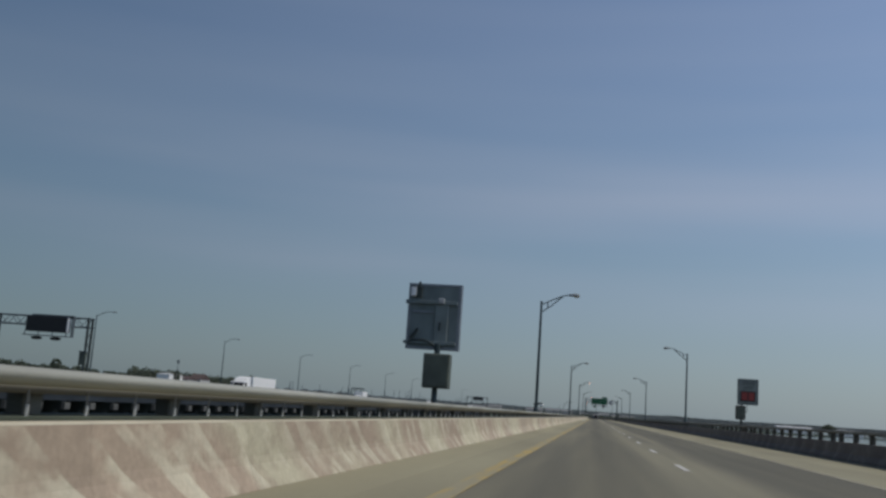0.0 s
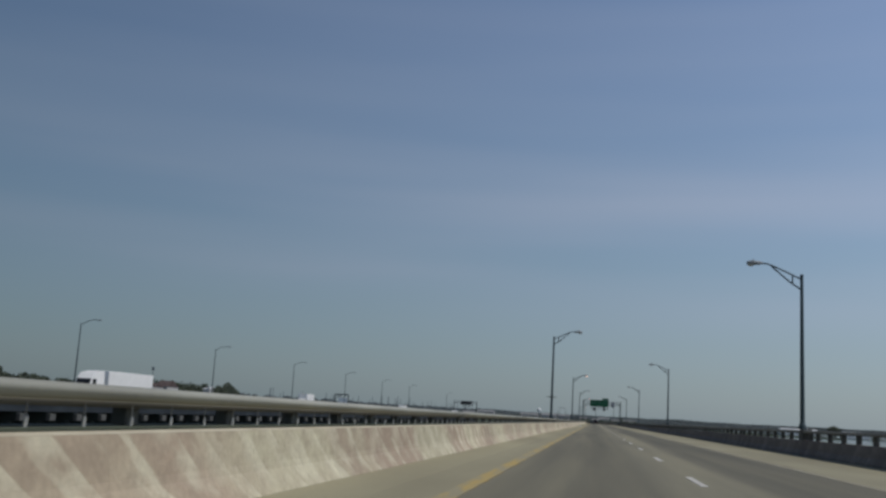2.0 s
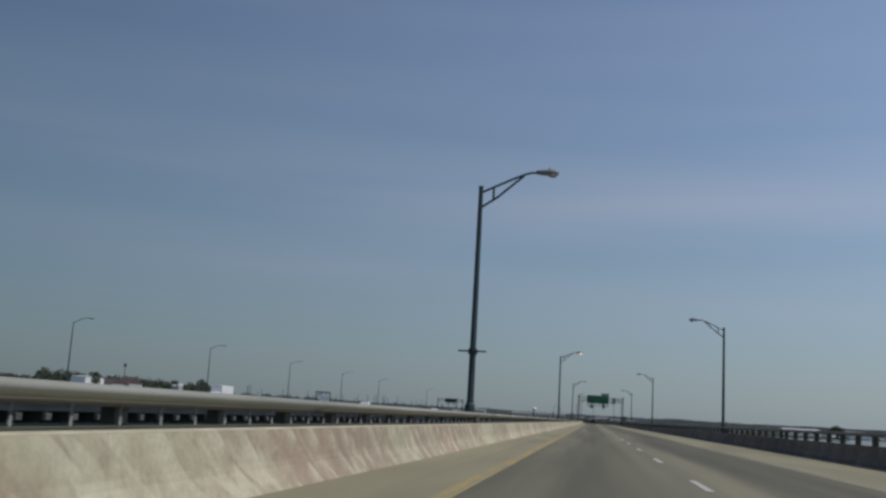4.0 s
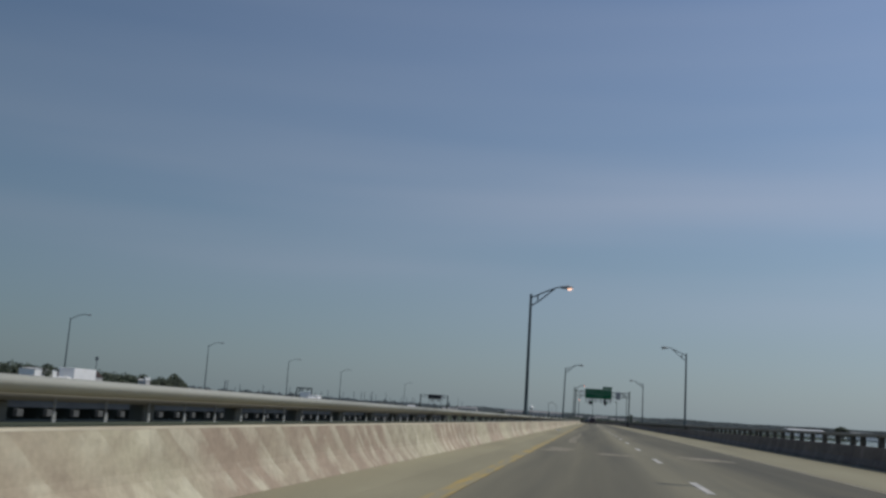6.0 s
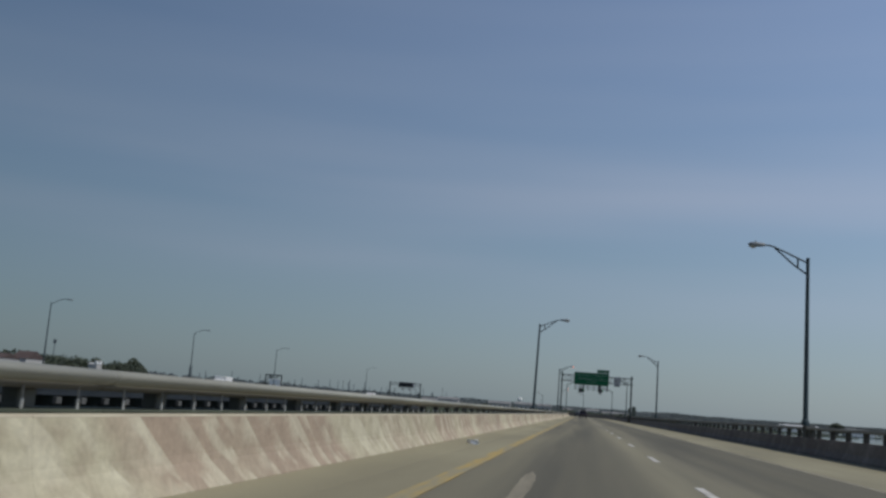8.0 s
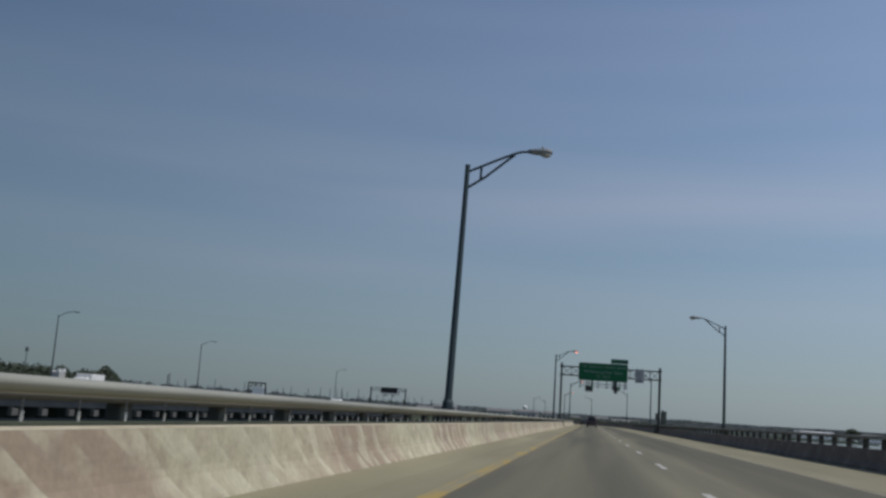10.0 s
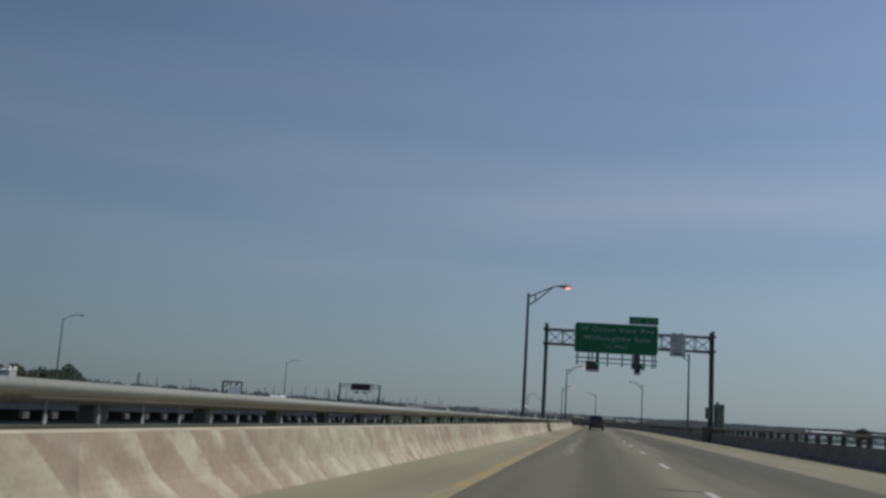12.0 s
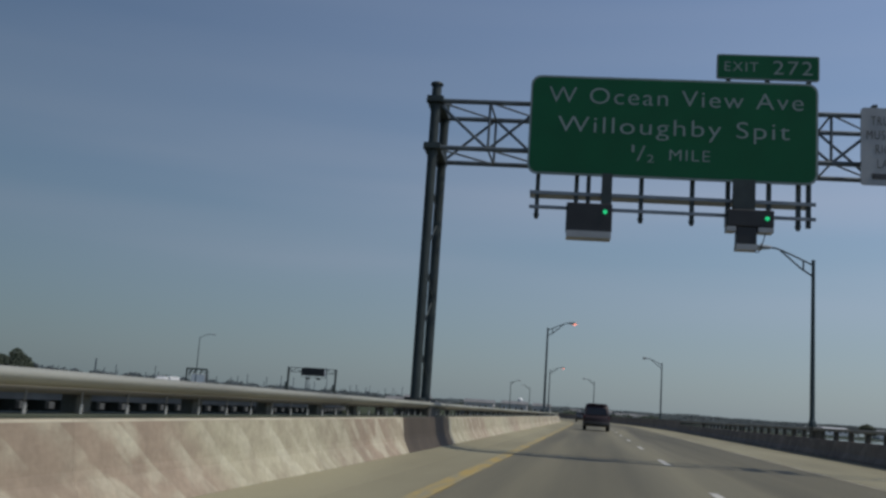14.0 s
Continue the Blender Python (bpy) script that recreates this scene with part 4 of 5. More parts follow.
def far_run_of(bm, x0, x1, z0, z1):
    stops = [-60.0, OPP_BEND] + [OPP_BEND + 10 * i for i in range(1, 18)]
    rings = [[bm.verts.new((x + aside(v), v, z)) for x, z in ((x0, z0), (x1, z0), (x1, z1), (x0, z1))] for v in stops]
    for p, q in zip(rings, rings[1:]):
        for i in range(4):
            bm.faces.new((p[i], p[(i + 1) % 4], q[(i + 1) % 4], q[i]))
    bm.faces.new(rings[0][::-1])
    bm.faces.new(rings[-1])


bm = BM()
# Overhang added on both sides to shade the girders.
far_run_of(bm, OPP_WEST - 0.9, OPP_EAST + 0.9, OPP_Z - 0.28, OPP_Z)
for gx in (-80.4, -76.5, -72.5, -68.5, -66.6):
    far_run_of(bm, gx - 0.3, gx + 0.3, OPP_Z - 1.75, OPP_Z - 0.28)
for x in (OPP_EAST + 0.85, OPP_WEST - 0.55):
    far_run_of(bm, x - 0.3, x, OPP_Z, OPP_Z + 0.8)
bmesh.ops.recalc_face_normals(bm, faces=bm.faces)
single("opposite_bridge", bm, FAR_CONCRETE, "long low concrete trestle bridge across the water", "bridge", kind="structure")
def bent():
    ob = thing("pile_bent", "concrete pier in a shade tone with a sunlit-toned cap end", "bridge pier", "trestle bents", (0, -50, 0))
    part("cap", box(BM(), -80.6, -66.4, -0.5, 0.5, -2.7, -1.55), PILE, ob)
    part("cap_end", box(BM(), -66.396, -65.8, -0.65, 0.65, -2.62, -1.75, 0.05), CAP_END, ob, "concrete cap end in a sunlit tone")
    # Solid wall added in the shade tone to close the gap below the deck.
    part("pier_wall", box(BM(), -80.4, -67.6, -0.4, 0.4, -6.6, -2.7), PILE, ob)
    for x in (-80.4, -67.6):
        part("column", rod(BM(), (x, 0, -6.6), (x, 0, -2.7), 0.45, sides=10), PILE, ob)
    return ob


pile_row = bent()
for n in range(1, 125):
    copy_thing(pile_row, Matrix.Translation((aside(-50 + 6.4 * n), -50 + 6.4 * n, 0)))


def far_lamp(y):
    lamp = thing("street_lamp", "slim grey street lamp on the far bridge", "street lamp", "far bridge lamps", (-80.6, y, OPP_Z))
    part("pole", rod(BM(), (0, 0, 0), (0, 0, 11.6), 0.14, 0.07, 8), GALVANISED, lamp)
    bm = BM()
    for a, b in (((0, 11.4), (1.3, 12.05)), ((1.3, 12.05), (2.2, 12.25)), ((2.2, 12.25), (3.0, 12.2))):
        rod(bm, (a[0], 0, a[1]), (b[0], 0, b[1]), 0.05, sides=6)
    part("arm", bm, GALVANISED, lamp)
    part("lamp_head", box(BM(), 2.7, 3.4, -0.15, 0.15, 12.1, 12.28, 0.04), LAMP_BODY, lamp)
    return lamp


model = far_lamp(-21.2)
for n in range(1, 12):
    if n != 10:
        copy_thing(model, Matrix.Translation((-80.6 + aside(-21.2 + 56.4 * n), -21.2 + 56.4 * n, OPP_Z)))


def far_gantry(y, x0, x1, dx=0.0, leg=-66.4):
    """A gantry over the far bridge whose message board reaches from x0 to x1."""
    g = thing("sign_gantry", "truss gantry with dark message board on the far bridge", "gantry", "far bridge gantries", (dx, y, OPP_Z))
    low, top = 7.9, 9.1
    for x in (leg, -80.8):
        for d in (-0.55, 0.55):
            part("post", rod(BM(), (x, d, 0.0), (x, d, top + 0.1), 0.17, sides=10), DARK_STEEL, g)
        for k in range(5):
            part("lacing", rod(BM(), (x, 0.55 if k % 2 else -0.55, 1.0 + 1.3 * k), (x, -0.55 if k % 2 else 0.55, 2.3 + 1.3 * k), 0.05, sides=6), DARK_STEEL, g)
        cabinet = part("cabinet", box(BM(), x - 0.55, x + 0.45, -1.05, -0.72, 2.9, 4.6, 0.08), CABINET_GREEN, g, "dark equipment cabinet")
        part("cap", box(BM(), x - 0.62, x + 0.52, -1.12, -0.70, 4.6, 4.75, 0.03), TRUSS_STEEL, cabinet)
    for d in (-0.55, 0.55):
        for z in (low, top):
            part("chord", rod(BM(), (-81.1, d, z), (leg + 0.3, d, z), 0.08, sides=8), TRUSS_STEEL, g)
        pace = (leg + 80.8) / 12
        for i in range(12):
            a, b = -80.8 + pace * i, -80.8 + pace * (i + 1)
            part("diagonal", rod(BM(), (a, d, low if i % 2 else top), (b, d, top if i % 2 else low), 0.045, sides=5), TRUSS_STEEL, g)
    board = part("message_board", box(BM(), x0, x1, -1.45, -0.65, 6.98, 9.05, 0.06), BLACK, g, "dark message board housing")
    part("edge", box(BM(), x1 - 0.02, x1 + 0.14, -1.43, -0.70, 7.0, 9.0, 0.02), SIGN_WHITE, board, "pale side edge")
    part("hood", box(BM(), x0 + 0.6, x1 + 0.7, -1.2, -0.62, 9.12, 9.30, 0.03), TRUSS_STEEL, board)
    part("frame", box(BM(), x1 + 0.52, x1 + 0.68, -1.2, -0.64, 6.4, 9.12, 0.02), TRUSS_STEEL, board)
    part("walkway", box(BM(), x0, x1 + 0.6, -2.05, -0.7, 6.42, 6.50), TRUSS_STEEL, g)
    for k in range(4):
        x = x0 + 0.3 + (x1 - x0) * k / 3
        part("walkway_hanger", box(BM(), x - 0.05, x + 0.05, -1.95, -1.85, 6.45, 7.0), TRUSS_STEEL, g)
    for share in (0.30, 0.76):
        x = x0 + (x1 - x0) * share
        bm = BM()
        bmesh.ops.create_uvsphere(bm, u_segments=12, v_segments=8, radius=1.0, matrix=Matrix.Translation((x, -1.4, 6.12)) @ Matrix.Diagonal((0.85, 0.35, 0.24, 1)))
        part("lane_signal", bm, BLACK, g, "rounded dark signal head", smooth=True)
    return g


far_gantry(122.0, -75.7, -69.75, leg=-67.2)
far_gantry(687.0, -76.5, -69.5, aside(687.0))


# ---- vehicles ----
def wheel(parent, x, y, z, r, w):
    tyre = part("wheel", rod(BM(), (x - w / 2, y, z), (x + w / 2, y, z), r, sides=16), TYRE, parent)
    part("rim", rod(BM(), (x - w / 2 - 0.01, y, z), (x + w / 2 + 0.01, y, z), r * 0.55, sides=12), CHROME, tyre)


def shell(bm, rings):
    """A closed skin over cross-sections: each (y, half width, z low, z high, rounding)."""
    loops = []
    for y, w, z0, z1, k in rings:
        loop = []
        for sx, sz, start in ((1, 1, 0), (-1, 1, 90), (-1, -1, 180), (1, -1, 270)):
            kk = k if sz > 0 else k * 0.5
            cx, cz = sx * (w - kk), (z1 - kk) if sz > 0 else (z0 + kk)
            for i in range(4):
                a = radians(start + 30 * i)
                loop.append(bm.verts.new((cx + kk * math.cos(a), y, cz + kk * math.sin(a))))
        loops.append(loop)
    count = len(loops[0])
    for a, b in zip(loops, loops[1:]):
        for i in range(count):
            bm.faces.new((a[i], a[(i + 1) % count], b[(i + 1) % count], b[i]))
    bm.faces.new(loops[0])
    bm.faces.new(loops[-1])
    bmesh.ops.recalc_face_normals(bm, faces=bm.faces)
    return bm


def road_car(x, y, paint, label, tall=1.0, name="car", category="car"):
    """A car seen from behind, its tail at y, heading along +Y."""
    car = thing(name, label, category, "traffic", (x, y, 0.0))
    h = 1.78 * tall
    body = [(-0.02, 0.84, 0.42, 0.92, 0.10), (0.10, 0.93, 0.34, 1.06, 0.14), (0.9, 0.96, 0.30, 1.08, 0.14), (2.9, 0.96, 0.30, 1.06, 0.14), (3.9, 0.93, 0.30, 1.0, 0.14), (4.45, 0.84, 0.32, 0.86, 0.12), (4.58, 0.72, 0.40, 0.7, 0.10)]
    part("body", shell(BM(), body), paint, car, smooth=True)
    cabin = [(0.10, 0.84, 0.98, 1.08, 0.04), (0.30, 0.82, 0.98, h - 0.16, 0.22), (0.55, 0.80, 0.98, h - 0.03, 0.22), (1.2, 0.80, 0.98, h, 0.22), (2.2, 0.79, 0.98, h - 0.03, 0.22), (2.7, 0.79, 0.98, h - 0.22, 0.18), (3.3, 0.78, 0.98, 1.06, 0.03)]
    part("cabin", shell(BM(), cabin), paint, car, smooth=True)
    part("rear_window", across(BM(), [(0.09, 1.12), (0.28, h - 0.24), (0.34, h - 0.24), (0.16, 1.12)], -0.70, 0.70, [0, 0.08, 0.08, 0]), WINDOW_DARK, car, "dark tinted rear glass")
    part("spoiler", box(BM(), -0.6, 0.6, 0.22, 0.5, h - 0.10, h - 0.04, 0.02), paint, car)
    for s in (-1, 1):
        bm = across(BM(), [(0.7, 1.10), (0.85, h - 0.22), (2.2, h - 0.22), (2.75, 1.08)], min(s * 0.70, s * 0.83), max(s * 0.70, s * 0.83), [0.0] * 4)
        part("side_window", bm, WINDOW_DARK, car)
        part("tail_lamp", box(BM(), min(s * 0.80, s * 0.92), max(s * 0.80, s * 0.92), 0.0, 0.12, 0.80, 1.04, 0.02), TAIL_RED, car, "dark red tail lamp")
        part("mirror", box(BM(), min(s * 0.92, s * 1.1), max(s * 0.92, s * 1.1), 2.75, 2.87, 1.05, 1.2, 0.03), BLACK, car)
        for yy in (0.95, 3.65):
            wheel(car, s * 0.82, yy, 0.36, 0.36, 0.24)
    part("bumper", shell(BM(), [(-0.12, 0.82, 0.42, 0.60, 0.06), (-0.06, 0.90, 0.38, 0.64, 0.08), (0.16, 0.93, 0.38, 0.64, 0.08)]), BLACK, car, "dark rear bumper", smooth=True)
    return car


road_car(0.5, 476.0, SUV_PAINT, "dark maroon sport utility vehicle ahead in the lane", 1.08)
road_car(-1.25, 560.0, CAR_GREY, "small dark grey car far ahead in the lane", 0.85)


def tractor_trailer(x, y):
    """A white lorry with its nose towards -Y."""
    t = thing("tractor_trailer", "white semi truck with long white box trailer", "truck", "far bridge traffic", (x, y, OPP_Z))
    cab = [(0.0, 0.5), (0.0, 1.6), (1.5, 1.95), (1.9, 2.9), (2.6, 3.7), (4.6, 4.0), (5.6, 4.0), (5.6, 0.6)]
    part("cab", across(BM(), cab, -1.2, 1.2, [0.2, 0.15, 0.05, 0.1, 0.15, 0.2, 0.2, 0]), TRUCK_WHITE, t, "white sleeper cab with wind fairing")
    part("windscreen", across(BM(), [(1.52, 2.05), (1.88, 2.85), (1.93, 2.85), (1.58, 2.05)], -1.05, 1.05), WINDOW_DARK, t)
    for s in (-1, 1):
        part("side_window", box(BM(), min(s * 1.1, s * 1.215), max(s * 1.1, s * 1.215), 2.2, 3.1, 2.1, 2.8), WINDOW_DARK, t)
    part("grille", box(BM(), -0.9, 0.9, -0.03, 0.05, 0.6, 1.5), BLACK, t)
    part("bumper", box(BM(), -1.2, 1.2, -0.25, 0.0, 0.35, 0.75, 0.05), CHROME, t)
    part("trailer", box(BM(), -1.28, 1.28, 6.5, 21.0, 1.15, 4.1, 0.05), TRUCK_WHITE, t, "long white box trailer")
    part("chassis", box(BM(), -0.5, 0.5, 0.3, 20.8, 0.7, 1.1), BLACK, t)
    for s in (-1, 1):
        for yy in (1.1, 5.6, 6.9, 18.4, 19.7):
            wheel(t, s * 1.05, yy, 0.5, 0.5, 0.4)
    return t


tractor_trailer(-71.0, 188.0)


def box_truck(x, y, length, height, name, label):
    t = thing(name, label, "truck", "far bridge traffic", (x, y, OPP_Z))
    part("cab", across(BM(), [(0, 0.5), (0, 1.3), (0.7, 1.5), (1.2, 2.3), (2.1, 2.4), (2.1, 0.5)], -1.0, 1.0, [0.1, 0.05, 0, 0.1, 0.1, 0]), TRUCK_WHITE, t)
    part("windscreen", across(BM(), [(0.72, 1.55), (1.16, 2.22), (1.2, 2.22), (0.8, 1.55)], -0.85, 0.85), WINDOW_DARK, t)
    part("box_body", box(BM(), -1.2, 1.2, 2.2, length, 0.9, height, 0.04), TRUCK_WHITE, t, "plain white box body")
    for s in (-1, 1):
        for yy in (1.0, length - 1.6):
            wheel(t, s * 0.9, yy, 0.42, 0.42, 0.3)
    return t


box_truck(-74.5, 305.0, 8.5, 3.7, "box_truck", "white box truck on the far bridge")
box_truck(-71.0, 420.0, 6.0, 2.9, "delivery_van", "small white delivery van on the far bridge")
box_truck(-71.0, 560.0, 6.0, 2.6, "delivery_van", "small white delivery van on the far bridge")


# ---- shores: trees, houses, masts, tower ----
def leaf_cloud(bm, rng, x, y, z0, width, height, count, size):
    """Small leaf sprays through an uneven crown."""
    lobes = [(rng.uniform(-0.32, 0.32) * width, rng.uniform(-0.32, 0.32) * width, rng.uniform(0.30, 0.78) * height, rng.uniform(0.24, 0.40)) for _ in range(6)]
    for _ in range(count):
        lx, ly, lz, lr = rng.choice(lobes)
        v = Vector((rng.gauss(0, 1), rng.gauss(0, 1), rng.gauss(0, 1))).normalized() * (rng.uniform(0.5, 1.0) ** 0.5)
        c = Vector((x + lx + v.x * lr * width, y + ly + v.y * lr * width, z0 + lz + v.z * lr * height * 0.75))
        u = Vector((rng.gauss(0, 1), rng.gauss(0, 1), rng.gauss(0, 1))).normalized()
        w = u.orthogonal().normalized()
        s = size * rng.uniform(0.6, 1.3)
        bm.faces.new([bm.verts.new(c + p) for p in (u * s, w * s * 0.8, u * -s, w * s * -0.8)])


def dome(bm, rng, x, y, z0, width, height, count, size):
    """A full rounded crown of small leaf sprays, thickest near its skin."""
    for _ in range(count):
        v = Vector((rng.gauss(0, 1), rng.gauss(0, 1), abs(rng.gauss(0, 1)))).normalized() * rng.uniform(0.72, 1.0)
        c = Vector((x + v.x * width / 2, y + v.y * width / 2, z0 + height * (0.35 + 0.65 * v.z) * rng.uniform(0.9, 1.0)))
        u = Vector((rng.gauss(0, 1), rng.gauss(0, 1), rng.gauss(0, 1))).normalized()
        w = u.orthogonal().normalized()
        s = size * rng.uniform(0.6, 1.3)
        bm.faces.new([bm.verts.new(c + p) for p in (u * s, w * s * 0.8, u * -s, w * s * -0.8)])


def hedge(bm, rng, x0, y0, x1, y1, z0, top, count, size):
    """An even belt of leaf sprays between two places; top(u) is its height along the way."""
    for _ in range(count):
        u = rng.random()
        c = Vector((x0 + (x1 - x0) * u + rng.uniform(-8, 8), y0 + (y1 - y0) * u + rng.uniform(-15, 15), z0 + top(u) * rng.random() ** 0.5))
        d = Vector((rng.gauss(0, 1), rng.gauss(0, 1), rng.gauss(0, 1))).normalized()
        w = d.orthogonal().normalized()
        s = size * rng.uniform(0.6, 1.2)
        bm.faces.new([bm.verts.new(c + p) for p in (d * s, w * s * 0.8, d * -s, w * s * -0.8)])


def tree(x, y, width, height, seed, label):
    rng = random.Random(seed)
    ob = thing("tree", label, "tree", "shore trees", (x, y, -4.4))
    bm = rod(BM(), (0, 0, -0.2), (0, 0, height * 0.45), width * 0.035, width * 0.022, 8)
    for i in range(5):
        a = i * 1.3
        rod(bm, (0, 0, height * (0.25 + 0.04 * i)), (width * 0.26 * math.cos(a), width * 0.26 * math.sin(a), height * (0.5 + 0.06 * i)), width * 0.016, width * 0.006, 6)
    part("trunk", bm, BARK, ob)
    bm = BM()
    leaf_cloud(bm, rng, 0, 0, height * 0.08, width, height * 0.92, 1500, width * 0.06)
    part("crown", bm, LEAVES, ob)
    return ob


tree(-343.6, 958.0, 13.0, 22.5, 3, "dark green spreading tree on the shore")
tree(-335.0, 921.0, 13.0, 18.5, 5, "low round dark green tree on the shore")
tree(-333.0, 907.0, 11.0, 18.0, 6, "low round dark green tree on the shore")
tree(-318.0, 712.0, 9.0, 20.5, 7, "round dark green tree on the shore")
tree(-330.0, 571.0, 12.0, 18.5, 8, "dark green tree on the shore")
tree(-338.0, 938.0, 12.0, 18.0, 9, "low dark green tree on the shore")

rng = random.Random(11)
woods, hazy = BM(), BM()
yy = 150.0
while yy < 1900:
    x = -338 + 4 * math.sin(yy * 0.05) + (max(0, yy - 1000) * 0.42 if yy < 1560 else 235 + (yy - 1560) * 1.2)
    belt = woods if yy < 950 else hazy
    if rng.random() < 0.94:
        tall = (14.4 if yy < 690 else 18.6 if yy < 950 else 14.0 if yy < 1150 else 13.2) + (1.8 if yy < 950 else 1.2) * noise.noise((yy * 0.02, 2.0, 0)) + rng.uniform(-0.6, 1.0)
        dome(belt, rng, x + 5 - rng.uniform(0, 6), yy + 3, -4.6, rng.uniform(10, 14), tall - rng.uniform(0.5, 2.5), 330, 0.8)
        dome(belt, rng, x - rng.uniform(0, 9), yy, -4.6, rng.uniform(11, 16), tall + 0.6, 420, 0.8)
    yy += 6.0
single("woods", hazy, FAR_LEAVES, "low trees along the shore beyond the moored boats, leaves tinted with haze", "trees", kind="stuff")
single("woods", woods, LEAVES, "low dark green trees along the near shore", "trees", kind="stuff")
woods = BM()
hedge(woods, rng, 240, 2800, 1750, 2800, -4.6, lambda u: (20.0 + 4.0 * min(1.0, u * 4)) + 1.6 * noise.noise((u * 16, 0, 0)) + 0.6 * noise.noise((u * 90, 3, 0)), 42000, 1.9)
hedge(woods, rng, -520, 1990, 335, 1990, -4.6, lambda u: 17.0 + 2.6 * noise.noise((u * 12, 5, 0)) + 0.8 * noise.noise((u * 70, 7, 0)), 20000, 1.5)
single("far_woods", woods, FAR_LEAVES, "grey-green belt of trees on the horizon, leaves tinted with haze", "trees", kind="stuff")
tree(605.0, 2700.0, 36.0, 27.0, 21, "large dark tree on the distant shore")


BROWN_ROOF = surface("brown_roof_shingle", (0.10, 0.068, 0.058), (0.07, 0.05, 0.044), 0.3, rough=0.9, bump=0)


def house(x, y, w, d, h, roof, wall=HOUSE_WALL, name="house", label="pale house with a grey roof on the shore", top=HOUSE_ROOF):
    ob = thing(name, label, "building", "shore buildings", (x, y, -4.4))
    part("wall", box(BM(), -w / 2, w / 2, 0, d, 0, h), wall, ob)
    part("roof", across(BM(), [(-0.4, h), (d / 2, h + roof), (d + 0.4, h)], -w / 2 - 0.4, w / 2 + 0.4), top, ob)
    side = 2.5
    while side < d - 1.5:
        part("window", box(BM(), w / 2 - 0.02, w / 2 + 0.06, side - 0.6, side + 0.6, h * 0.55, h * 0.72), WINDOW_DARK, ob)
        side += 4.0
    step = max(3.0, w / 8)
    xx = -w / 2 + step / 2
    while xx < w / 2 - 0.5:
        part("window", box(BM(), xx - step * 0.18, xx + step * 0.18, -0.06, 0.02, h * 0.35, h * 0.7), WINDOW_DARK, ob)
        xx += step
    return ob


house(-322, 700, 10, 24, 15.2, 0.8, wall=TRUCK_WHITE, label="white house with a low pale roof on the shore", top=PALE_ROOF)
house(-323, 762, 10, 20, 13.4, 4.6, label="house with a brown shingle roof on the shore", top=BROWN_ROOF)
house(-323, 736, 10, 20, 12.4, 3.0, label="house with a brown shingle roof on the shore", top=BROWN_ROOF)
landmark = house(-322, 848, 6, 7, 14.4, 0.8, name="pump_house", label="small white building with two pale stacks on the shore", top=PALE_ROOF)
for d in (0.8, 6.2):
    part("stack", box(BM(), 1.2, 2.9, d - 0.8, d + 0.8, 14.4, 16.6, 0.1), TRUCK_WHITE, landmark, "pale square stack")
for x, w in ((521, 92), (662, 58)):
    house(x, 2715, w, 60, 14.5, 2.6, wall=TRUCK_WHITE, name="warehouse", label="long white low building on the distant shore", top=PALE_ROOF)
for x, y, w in ((-120, 1900, 60), (150, 1880, 80), (-230, 1700, 40)):
    house(x, y, w, 25, 9, 2.0, name="warehouse", label="long pale low building beyond the bridge end")

rng = random.Random(5)
for i in range(46):
    x, y = -300 + 3.7 * i + rng.uniform(-6, 6), 1060 + 7.0 * i + rng.uniform(-25, 25)
    ob = thing("sailing_boat", "moored sailing boat with a bare mast thickened to show from the road", "boat", "moored boats", (x - 20, y - 90 + (0 if i % 2 else 20), -6.0))
    hull = across(BM(), [(-5, 0.9), (-4, -0.3), (4, -0.3), (6, 1.1)], -1.5, 1.5, [1.2, 0.6, 0.6, 1.4])
    part("hull", hull, TRUCK_WHITE, ob)
    # Mast radius and height enlarged to fit the camera's view.
    part("mast", rod(BM(), (0, 0, 0.9), (0, 0, rng.uniform(15, 23)), 0.34, 0.24, 6), TRUSS_STEEL, ob)

bm = BM()
tower = thing("water_tower", "pale round water tower beyond the bridge", "water tower", place=(-87.0, 1634.0, -4.4))
bmesh.ops.create_uvsphere(bm, u_segments=16, v_segments=10, radius=3.2, matrix=Matrix.Translation((0, 0, 19)) @ Matrix.Diagonal((1, 1, 0.9, 1)))
part("tank", bm, TRUCK_WHITE, tower, smooth=True)
part("stem", rod(BM(), (0, 0, 0), (0, 0, 17), 1.6, 1.0, 12), TRUCK_WHITE, tower)
mast = thing("radio_mast", "slim lattice radio mast with a drum on top", "mast", place=(-466.0, 1049.0, -4.4))
part("pole", rod(BM(), (0, 0, 0), (0, 0, 34), 0.6, 0.3, 8), TRUSS_STEEL, mast)
part("drum", rod(BM(), (0, 0, 33), (0, 0, 36.5), 1.4, 1.4, 10), TRUSS_STEEL, mast)
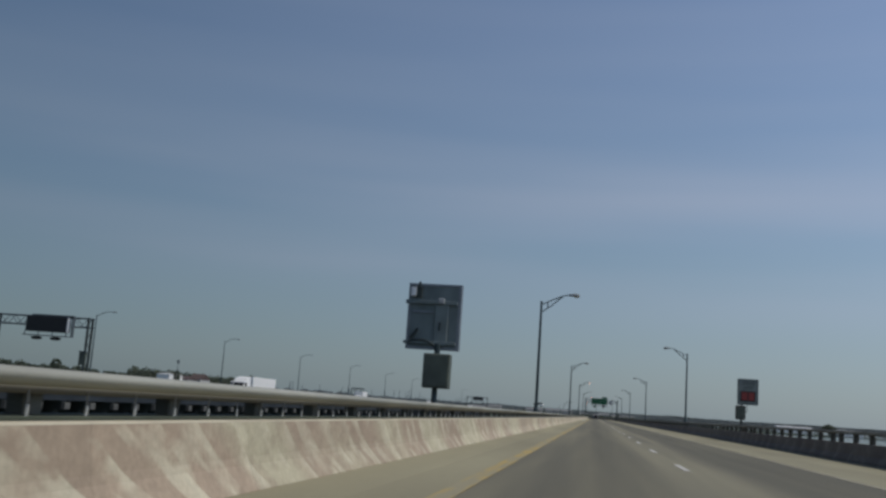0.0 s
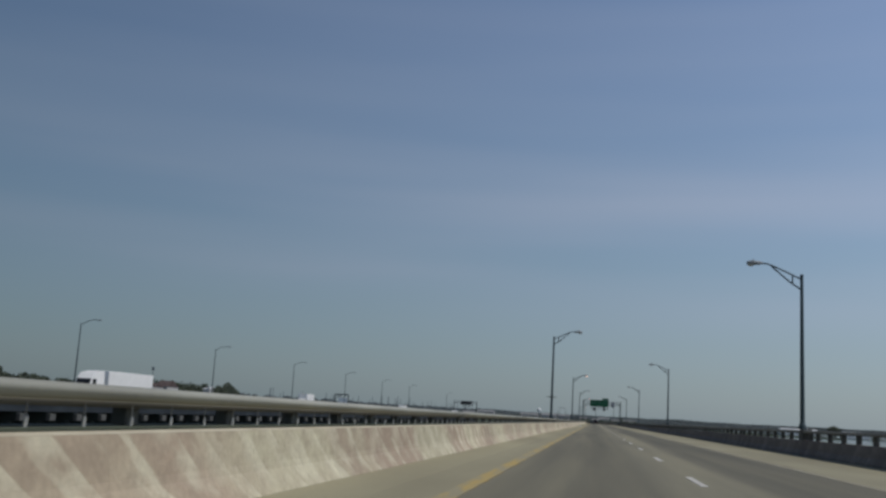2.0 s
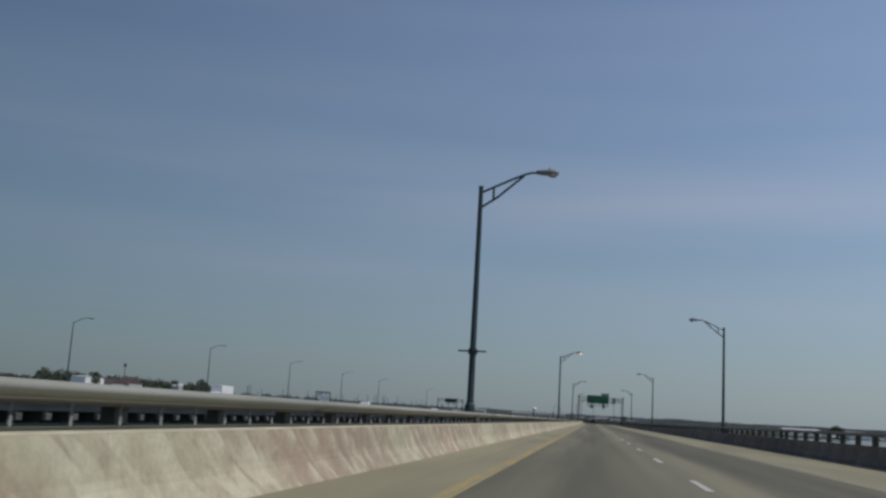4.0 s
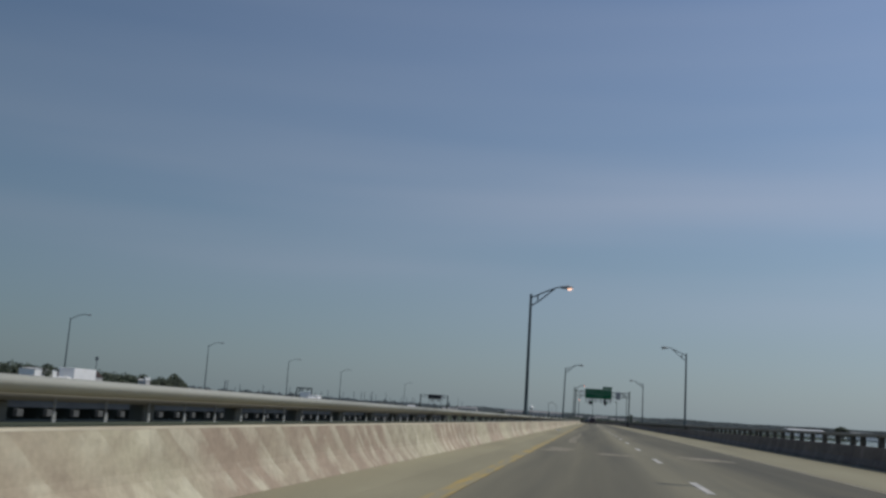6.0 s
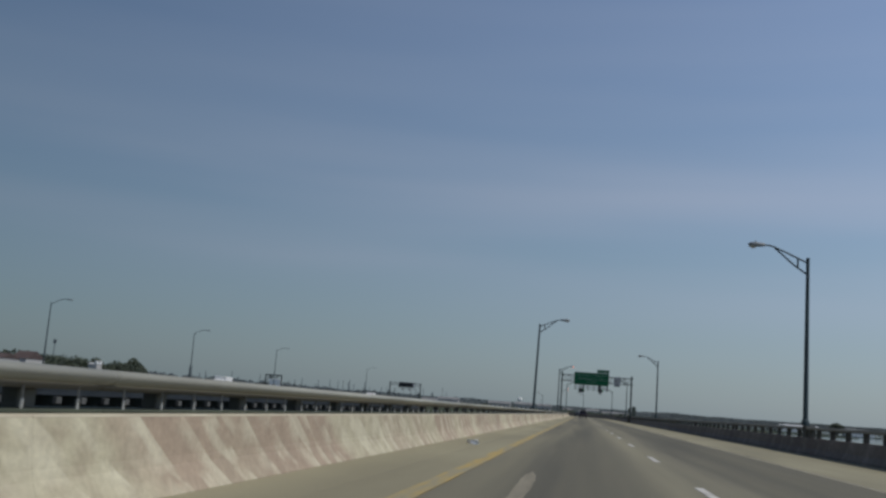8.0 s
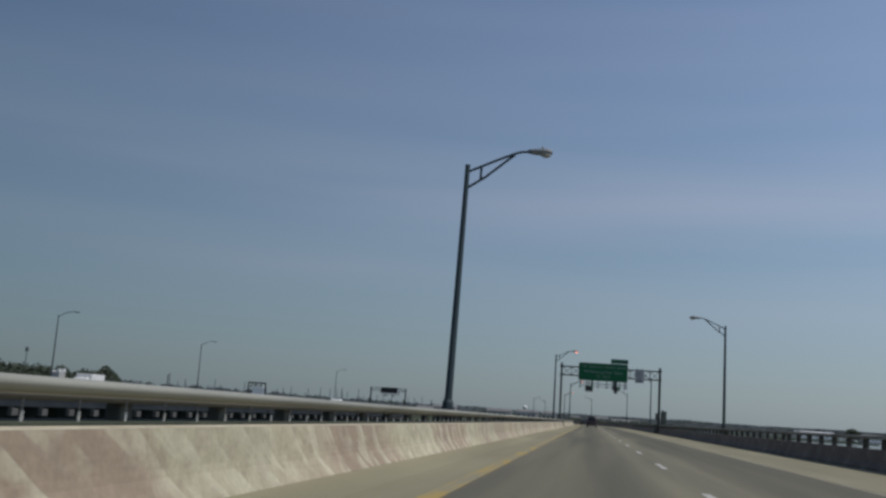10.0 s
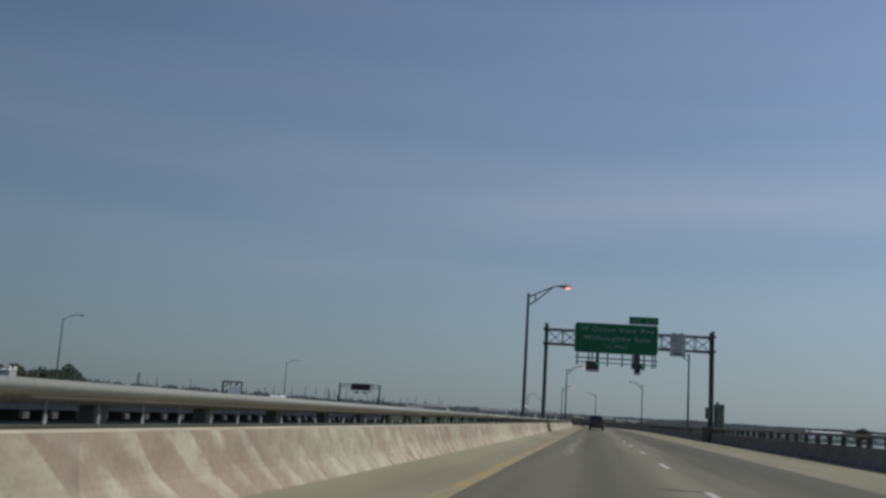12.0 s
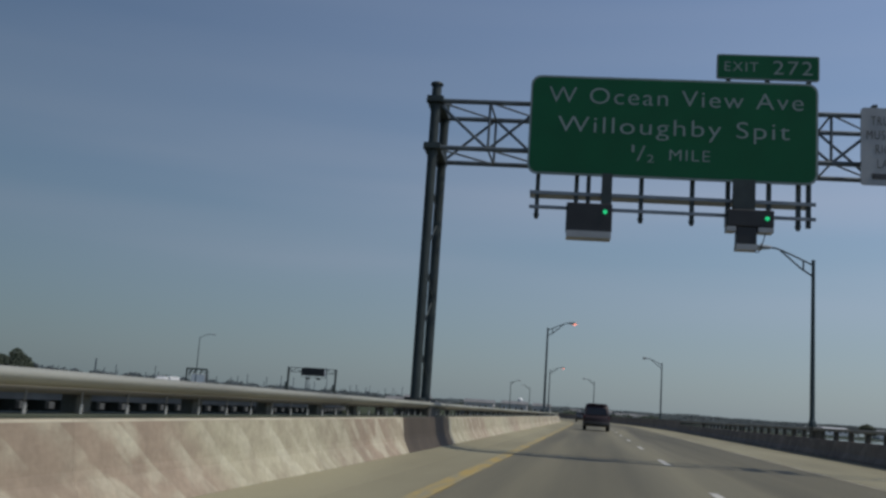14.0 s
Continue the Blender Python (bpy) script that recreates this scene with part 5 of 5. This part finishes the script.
for x, y, h in ((-250, 1250, 22), (-210, 1330, 20), (-165, 1400, 24), (-60, 1700, 22), (-30, 1720, 20)):
    ob = thing("utility_pole", "slim distant utility pole on the shore", "pole", "distant poles", (x, y, -4.4))
    part("pole", rod(BM(), (0, 0, 0), (0, 0, h), 0.3, 0.18, 6), DARK_STEEL, ob)

# a scrap of pale rubbish on the shoulder
bm = BM()
bmesh.ops.create_icosphere(bm, subdivisions=2, radius=0.2, matrix=Matrix.Translation((-2.75, 261.3, 0.06)) @ Matrix.Diagonal((0.9, 0.6, 0.35, 1)))
for v in bm.verts:
    v.co += Vector((random.uniform(-0.05, 0.05), random.uniform(-0.05, 0.05), random.uniform(-0.03, 0.05)))
single("litter", bm, SIGN_WHITE, "crumpled pale scrap of rubbish on the shoulder", "litter")

board = thing("billboard", "small distant billboard on a dark frame", "billboard", place=(-239.0, 978.0, -4.4))
part("panel", box(BM(), -3.0, 6, -0.2, 0.5, 9.5, 14.6, 0.1), TRUCK_WHITE, board, "white panel")
for z in (9.2, 17.2):
    part("rail", box(BM(), -6.4, 6.4, 0, 0.7, z, z + 0.9), DARK_STEEL, board)
for x in (-4.6, -2.2, 2.0):
    part("strut", rod(BM(), (x, 0.3, 14.2), (x + 1.6, 0.3, 17.4), 0.45, sides=6), DARK_STEEL, board)
for x in (-6.4, 6.4):
    part("post", box(BM(), x - 0.4, x + 0.4, 0, 0.7, 0, 18), DARK_STEEL, board)
rng = random.Random(17)
for n in range(14):
    x, y = -140 + 14 * n + rng.uniform(-4, 4), 800 + rng.uniform(0, 500)
    if abs(x + 73) > 12:
        house(x, y, rng.uniform(9, 16), 9, rng.uniform(3.2, 5.0), 1.6).location.z = -0.36
brush = BM()
for n in range(220):
    x, y = rng.uniform(-150, 40), rng.uniform(830, 1450)
    leaf_cloud(brush, rng, x, y, -0.6, rng.uniform(5, 9), rng.uniform(2.0, 4.2), 70, 0.5)
single("bushes", brush, LEAVES, "low green bushes on the landing", "bushes", kind="stuff")
